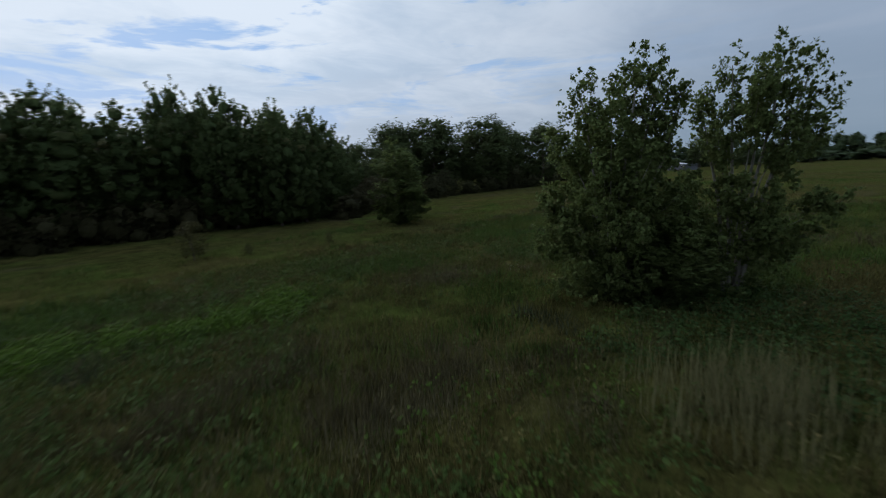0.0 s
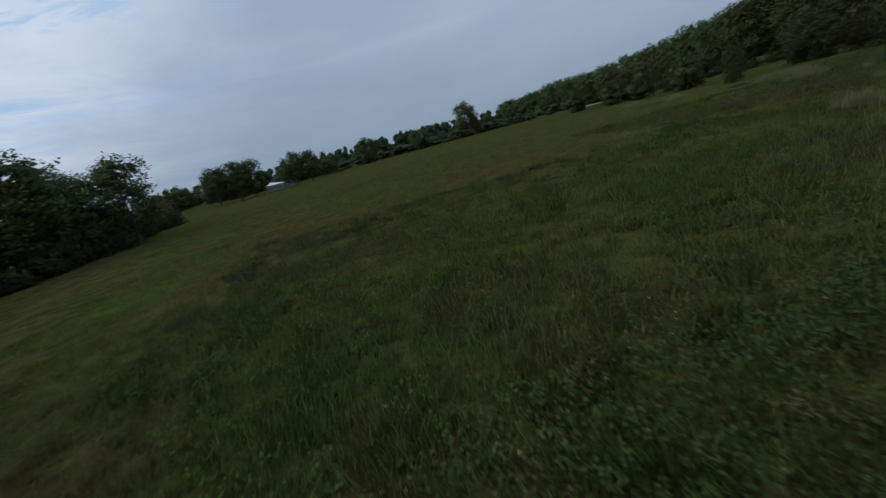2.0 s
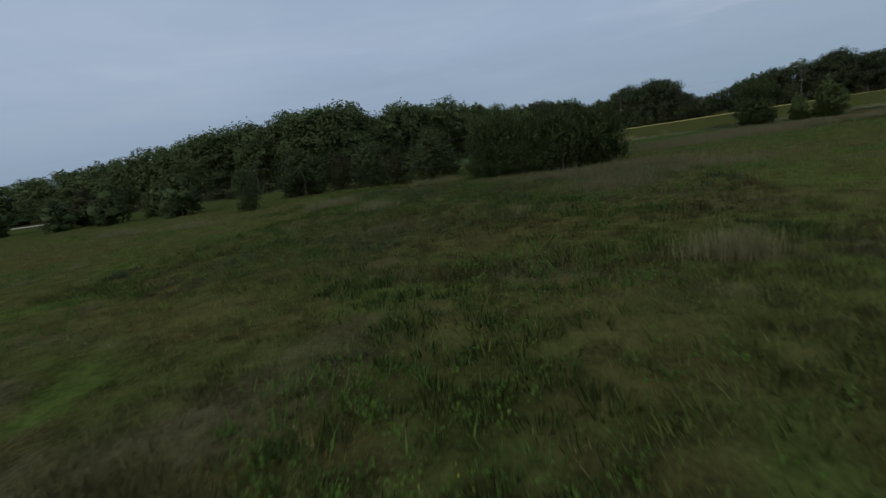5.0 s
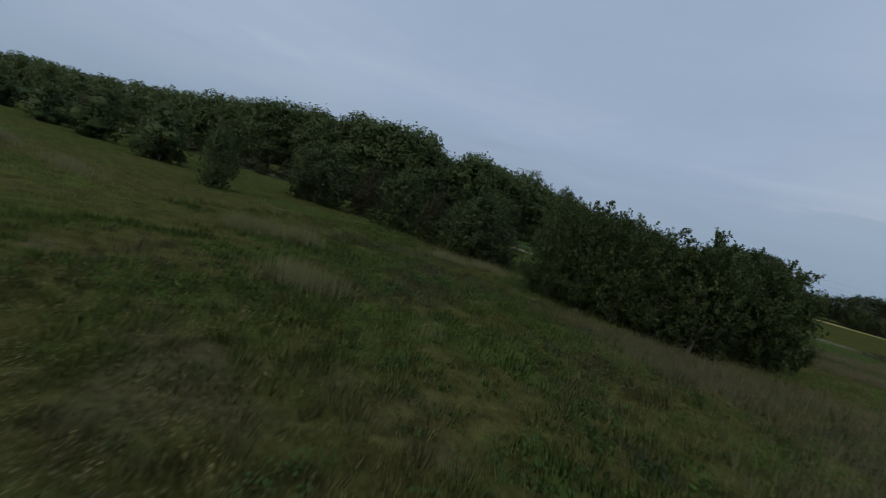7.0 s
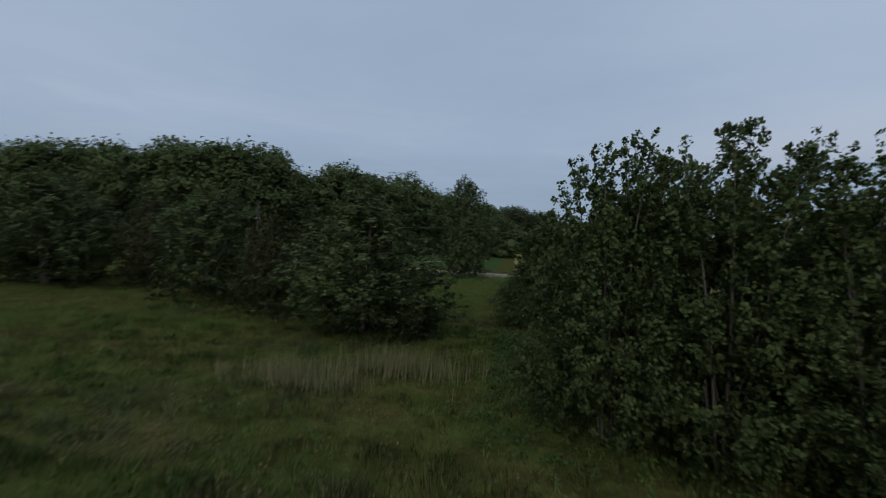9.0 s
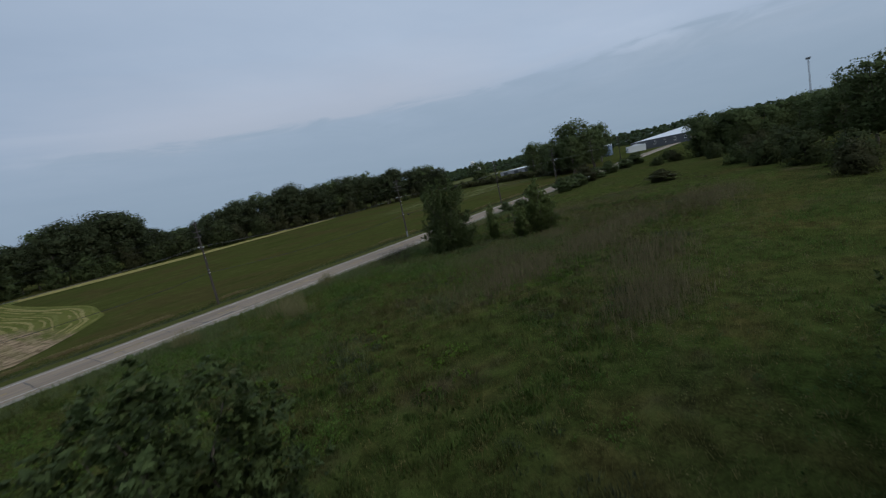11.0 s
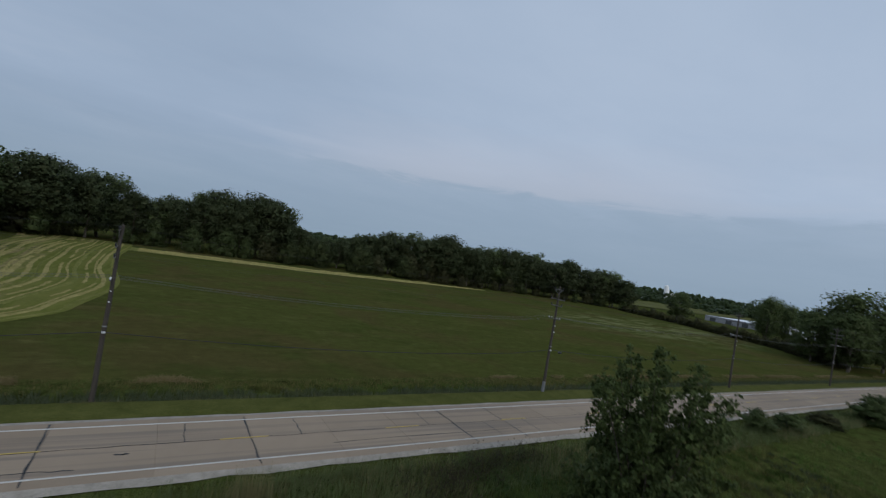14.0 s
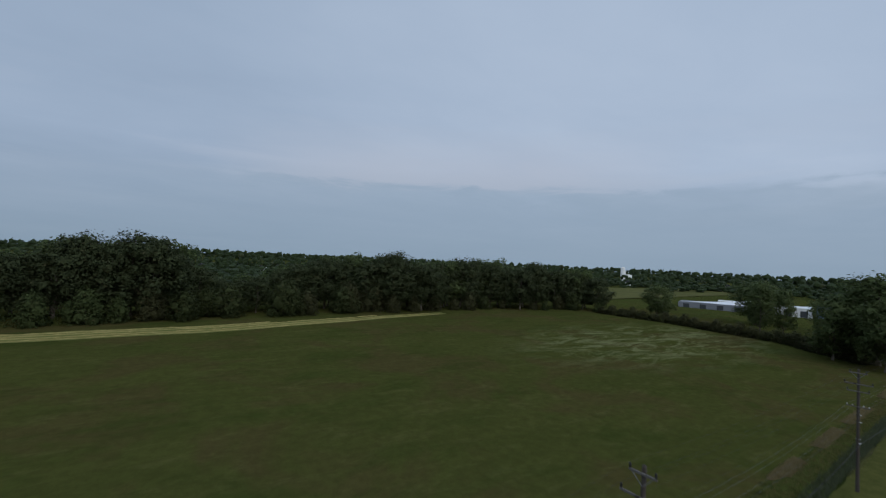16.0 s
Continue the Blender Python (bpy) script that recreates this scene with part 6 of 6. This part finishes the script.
stand("mauve_weeds", 32, 900, [(-66.0, -88.0, 9.0, 3.0), (-62.0, -92.5, 6.0, 3.0), (-55.0, -88.0, 8.0, 5.0), (-49.0, -86.0, 8.0, 5.0), (-54.0, -98.0, 6.0, 7.0), (-56.0, -105.0, 5.0, 4.0), (-45.0, -96.0, 7.0, 5.0), (-40.0, -45.0, 8.0, 5.0), (-30.0, -40.0, 7.0, 6.0),
                               (-24.0, -36.0, 8.0, 3.5), (-14.5, -42.0, 6.0, 3.0), (-2.0, -44.0, 10.0, 6.0), (8.0, -34.0, 10.0, 5.0), (-22.0, -52.0, 9.0, 4.0), (22.0, -42.0, 12.0, 7.0)], 0.75, 0.024, STALK_MAUVE, "mauve-brown dry weed stalks")
cat = scatter(33, 14000, -130, 150, 0.9, 2.7, lambda x, y: patchy(x, y, 2.0, -2.2, 133))
cat[:, 1] += drift(cat[:, 0])
stuff("ditch_reeds", blades(cat, 3, 0.6, 0.05, 0.1, 0.2, 33), REED_GREY, "grey-green reeds filling the roadside ditch", "reeds")
tan = scatter(34, 22000, -130, 150, 4.6, 6.1, lambda x, y: patchy(x, y, 1.6, 0.2, 34) & patchy(x, y, 7.0, -1.4, 35))
tan[:, 1] += drift(tan[:, 0])
stuff("dry_grass_strip", blades(tan, 6, 0.34, 0.04, 0.14, 0.5, 34), STRAW, "strip of dry tan grass along the field", "grass")
mown = scatter(43, 16000, -110, 130, FAR_EDGE + 0.1, 0.9)
mown[:, 1] += drift(mown[:, 0])
stuff("verge_grass", blades(mown, 4, 0.14, 0.03, 0.1, 0.5, 43), GRASS, "short mown grass blades on the verge", "grass")
fringe = scatter(48, 5000, -110, 130, 0.2, 0.9, lambda x, y: patchy(x, y, 2.2, 0.0, 48))
fringe[:, 1] += drift(fringe[:, 0])
stuff("pale_fringe", blades(fringe, 3, 0.4, 0.022, 0.1, 0.25, 48), STALK, "pale seeding grass along the ditch", "grass")
edge_grass = scatter(35, 19000, -230, 130, -18.2, -12.2, lambda x, y: (y < -13.3) | (x < -75))
edge_grass[:, 1] += drift(edge_grass[:, 0])
stuff("roadside_grass", blades(edge_grass, 4, 0.85, 0.035, 0.14, 0.25, 35), GRASS_ROAD, "tall grass along the road's near edge", "grass")
tan_edge = scatter(38, 5000, -30, 130, -18.2, -13.6, lambda x, y: patchy(x, y, 4.0, 0.2, 38))
tan_edge[:, 1] += drift(tan_edge[:, 0])
stuff("tan_roadside_grass", blades(tan_edge, 4, 0.95, 0.03, 0.14, 0.2, 38), STALK, "tall dry tan grass along the road's near edge", "grass")
bank = scatter(45, 8500, -70, -8, 0.0, 1.0)
bank[:, 1] = -13.2 + drift(bank[:, 0]) - 32 * bank[:, 1] ** 1.7
bank = bank[(bank[:, 0] < -25) | (bank[:, 1] < -19.0)]
lush_bank = patchy(bank[:, 0], bank[:, 1], 3.0, 0.2, 45)
stuff("bank_grass", blades(bank[lush_bank], 5, 0.7, 0.036, 0.16, 0.28, 45), GRASS_ROAD, "tall green grass on the bank beside the road", "grass")
stuff("green_bank_grass", blades(bank[~lush_bank], 5, 0.5, 0.04, 0.16, 0.3, 46), GRASS, "tall fresh green grass on the bank beside the road", "grass")
mixed = scatter(36, 9000, -130, 150, 2.8, 5.2)
mixed[:, 1] += drift(mixed[:, 0])
stuff("ditch_grass", blades(mixed, 4, 0.4, 0.03, 0.12, 0.3, 36), GRASS_OLIVE, "olive grass on the ditch bank", "grass")


# low leafy weeds in loose clumps
def weed_clumps(name, seed, n, boxes, mat, label, size=0.12, tall=0.5, level=0.4):
    r = np.random.default_rng(seed)
    lobes = []
    for x0, x1, y0, y1 in boxes:
        p = scatter(seed + int(abs(x0)), n, x0, x1, y0, y1)
        p = p[patchy(p[:, 0], p[:, 1], 5.0, level, seed)]
        rad = 0.25 + 0.4 * r.random(len(p))
        z = lie(p[:, 0], p[:, 1]) + 0.08
        lobes.append(np.stack([p[:, 0], p[:, 1], z, rad, rad * tall], -1))
    lobes = np.concatenate(lobes)
    v, f, nv = leaves(lobes, 24 * len(lobes), size, seed, 0.3, 8, 0.9, 3)
    stuff(name, (v, f, nv), mat, label, "weeds")


NEAR = [(-66, -4, -176, -130), (-84, -50, -130, -84), (-100, -18, -84, -16)]
weed_clumps("green_weeds", 51, 2600, NEAR, WEED_GREEN, "bright green leafy weeds among the grass", 0.085)
weed_clumps("dark_weeds", 52, 2200, NEAR, WEED_DARK, "dark green leafy weeds among the grass", 0.085, 0.6)
weed_clumps("brown_weeds", 53, 2600, NEAR, WEED_BROWN, "brownish seeding weeds among the grass", 0.06, 0.7)
weed_clumps("olive_weeds", 58, 2600, NEAR, GRASS_OLIVE, "olive seeding weeds among the grass", 0.065, 0.7, 0.0)
weed_clumps("start_weeds", 59, 4200, [(-36, -6, -172, -146)], WEED_START, "low leafy weeds under the poplars", 0.085, 0.55, -0.6)
weed_clumps("mauve_clumps", 60, 1000, [(-36, -4, -174, -148), (-66, -28, -160, -110), (-50, 24, -62, -24)], WEED_BROWN, "fluffy brown seed heads in the grass", 0.05, 1.0, 0.9)
weed_clumps("tall_brown_weeds", 61, 3000, [(-50, 30, -68, -26)], WEED_BROWN, "tall brown seeding weeds in the meadow", 0.07, 1.1, -0.6)
weed_clumps("dark_brush", 62, 420, [(-24, -4, -25, -13.4)], WEED_DARK, "dark low brush beside the road", 0.09, 1.3, -6.0)
# dark weeds added in place of the shade beside the thicket and first poplars
weed_clumps("shade_weeds", 64, 900, [(-76.5, -69, -82, -62), (-29, -19, -150, -142.5)], WEED_DARK, "low dark weeds standing in for shade beside the poplars", 0.09, 0.7, -6.0)
weed_clumps("leafy_bank_weeds", 68, 4200, [(-78, -28, -52, -19)], WEED_GREEN, "leafy green weeds rising out of the long grass", 0.1, 1.5, 0.3)
weed_clumps("lush_weeds", 54, 900, [(-66, -30, -60, -22)], WEED_BRIGHT, "bright green leafy weeds near the road", 0.14)


def weed_patches(name, seed, spots, mat, label, size, tall):
    """Weeds in the oval patches (x, y, half width, half depth) where they grow."""
    r = np.random.default_rng(seed)
    lobes = []
    for x, y, rx, ry in spots:
        n = int(20 * rx * ry) + 10
        px, py = x + rx * r.normal(0, 0.55, n), y + ry * r.normal(0, 0.55, n)
        rad = 0.2 + 0.35 * r.random(n)
        lobes.append(np.stack([px, py, lie(px, py) + 0.1, rad, rad * tall], -1))
    lobes = np.concatenate(lobes)
    stuff(name, leaves(lobes, 30 * len(lobes), size, seed, 0.3, 10, 0.9, 3), mat, label, "weeds")


weed_patches("fresh_green_weeds", 65, [(-83.5, -92.5, 2.6, 1.2), (-80.4, -91.8, 2.4, 1.2), (-73.7, -90.4, 1.8, 1.0), (-72.0, -91.0, 1.8, 1.0), (-88.5, -98.6, 2.2, 1.2), (-70.5, -95.0, 2.0, 1.2), (-69.0, -93.6, 2.0, 1.2),
                                       (-87.1, -90.9, 2.0, 0.9), (-59.0, -22.3, 3.5, 2.0), (-56.8, -27.0, 3.5, 2.0), (-40.1, -25.8, 2.4, 1.6), (-7.8, -40.5, 3.0, 2.0), (-66.0, -27.0, 4.0, 2.4), (-33.0, -30.0, 2.4, 1.4)],
             WEED_GREEN, "fresh green leafy weeds in a spreading patch", 0.065, 0.55)
weed_patches("deep_green_weeds", 66, [(-78.4, -94.6, 1.3, 0.7), (-77.7, -91.6, 1.0, 0.6), (-77.8, -99.0, 1.6, 0.8), (-85.7, -95.1, 1.6, 0.8), (-43.9, -29.4, 2.8, 1.4), (-55.3, -27.0, 1.4, 0.8), (-21.9, -32.6, 2.6, 1.8), (-50.5, -29.5, 2.0, 1.2)],
             WEED_DARK, "deep green leafy weeds standing above the grass", 0.1, 1.0)
weed_patches("seeding_weeds", 67, [(-86.1, -83.6, 3.0, 1.4), (-93.6, -81.6, 2.4, 1.0), (-23.1, -38.8, 3.0, 1.5), (-64.6, -86.7, 3.0, 1.0), (-61.5, -88.3, 2.6, 1.0), (-75.6, -99.6, 1.4, 0.8), (-34.6, -33.6, 2.4, 1.2)],
             WEED_BROWN, "brown seeding weeds in a loose patch", 0.05, 1.2)
weed_patches("brown_brush", 63, [(-26.0, -17.6, 2.4, 1.6), (-23.6, -16.6, 2.4, 1.4), (-21.4, -15.6, 2.4, 1.2), (-24.8, -20.6, 2.0, 1.6), (-18.6, -15.2, 2.2, 1.0), (-15.6, -15.0, 1.8, 0.8)],
             LEAF_BRUSH, "dark brown seeding brush beside the road", 0.1, 3.0)
r = np.random.default_rng(57)
bright = np.concatenate([np.stack([-18.0 + 11.5 * s + r.normal(0, 0.5, 60), -164.2 + r.normal(0, 0.9, 60) + 1.2 * np.sin(6 * s), np.zeros(60), 0.35 + 0.3 * r.random(60), 0.2 + 0.1 * r.random(60)], -1) for s in np.linspace(0, 1, 8)])
bright[:, 2] = lie(bright[:, 0], bright[:, 1]) + 0.12
stuff("bright_green_weeds", leaves(bright, 60 * len(bright), 0.085, 57, 0.3, 12, 0.9, 3), WEED_BRIGHT, "vivid yellow-green weeds in a winding band", "weeds")


def flowers(name, seed, n, box, size, mat, label):
    r = np.random.default_rng(seed)
    hub = scatter(seed, n, *box)
    p = np.repeat(hub, 7, 0) + r.normal(0, 0.28, (n * 7, 2))
    z = lie(p[:, 0], p[:, 1]) + 0.35 + 0.2 * r.random(len(p))
    c = np.concatenate([p, z[:, None]], 1)
    ang = np.arange(5) * 2 * np.pi / 5
    ring = np.stack([np.cos(ang), np.sin(ang), 0.15 * np.sin(2 * ang)], -1) * size
    v = (c[:, None] + ring[None] * (0.6 + 0.8 * r.random((len(c), 1, 1)))).reshape(-1, 3)
    stuff(name, (v, np.arange(len(v)).reshape(-1, 5)), mat, label, "flowers")


flowers("white_flowers", 41, 3, (-27.8, -26.8, -157.9, -156.8), 0.016, PETAL_WHITE, "small white flower heads in the grass")
flowers("yellow_flowers", 42, 40, (-62, -34, -158, -112), 0.018, PETAL_YELLOW, "small yellow flowers in the grass")

# ---- road slabs ----
SLAB = 5.65


def slab_mesh(name, length, width, mat):
    bm = box_bm(-length / 2, length / 2, -width / 2, width / 2, 0.06, 0.15, 0.012)
    me = bpy.data.meshes.new(name)
    bm.to_mesh(me)
    bm.free()
    me.materials.append(mat)
    return me


lane_me = slab_mesh("lane_slab", SLAB - 0.02, LANE - 0.02, CONCRETE)
far_me = slab_mesh("shoulder_slab", SLAB - 0.02, (FAR_EDGE - ROAD_Y) - LANE - 0.01, CONCRETE)
near_me = slab_mesh("shoulder_slab", SLAB - 0.02, -(NEAR_EDGE - ROAD_Y) - LANE - 0.01, CONCRETE)
rows = ((lane_me, LANE / 2), (lane_me, -LANE / 2), (far_me, (LANE + FAR_EDGE - ROAD_Y) / 2), (near_me, (-LANE + NEAR_EDGE - ROAD_Y) / 2))
for k in range(-26, 27):
    for me, y in rows:
        s = new("slab", me)
        s.parent = road
        s.matrix_basis = on_road(SLAB * k + 1.5, y)
r = np.random.default_rng(77)
seals = []
for k in range(-26, 27):
    x = SLAB * k + 1.5 + SLAB / 2
    if r.random() < 0.75:
        seals.append((x, -LANE - 0.6, x - 0.15, LANE + 0.6, 0.055))
    if r.random() < 0.55:
        y0 = -LANE if r.random() < 0.5 else 0.0
        xm = x + 1.2 + 2.4 * r.random()
        seals.append((xm, y0, xm + r.normal(0, 0.3), y0 + LANE, 0.035))
seals += [(-135, 0.0, 135, 0.0, 0.035), (-53.5, -2.5, -49.5, -2.2, 0.11), (-48.5, -2.3, -44.5, -2.55, 0.06), (-30, -1.7, -12, -1.9, 0.05), (-49.8, -2.3, -48.2, -2.0, 0.24), (-52.6, -2.2, -51.8, -2.0, 0.1), (-43.0, -1.0, -42.2, -1.1, 0.08)]
strips = []
for x0, y0, x1, y1, w in seals:
    n = 9 if abs(x1 - x0) < 20 else 220
    s = np.linspace(0, 1, n)
    line = np.stack([x0 + (x1 - x0) * s, y0 + (y1 - y0) * s], -1) + r.normal(0, 0.045, (n, 2))
    line[:, 1] += drift(line[:, 0])
    ways = unit(np.gradient(line, axis=0))
    side = np.stack([-ways[:, 1], ways[:, 0]], -1) * (w * (0.4 + 1.0 * r.random((n, 1))))
    v = np.concatenate([np.concatenate([line - side, np.full((n, 1), 0.157)], 1), np.concatenate([line + side, np.full((n, 1), 0.157)], 1)])
    i = np.arange(n - 1)
    strips.append((v, np.stack([i, i + 1, i + 1 + n, i + n], -1)))
v, f = joined(strips)
seal = part("tar_seals", np_mesh("tar_seals", v, f, TAR), None, road, "black tarred joints and cracks")
tagged(seal, kind="stuff")
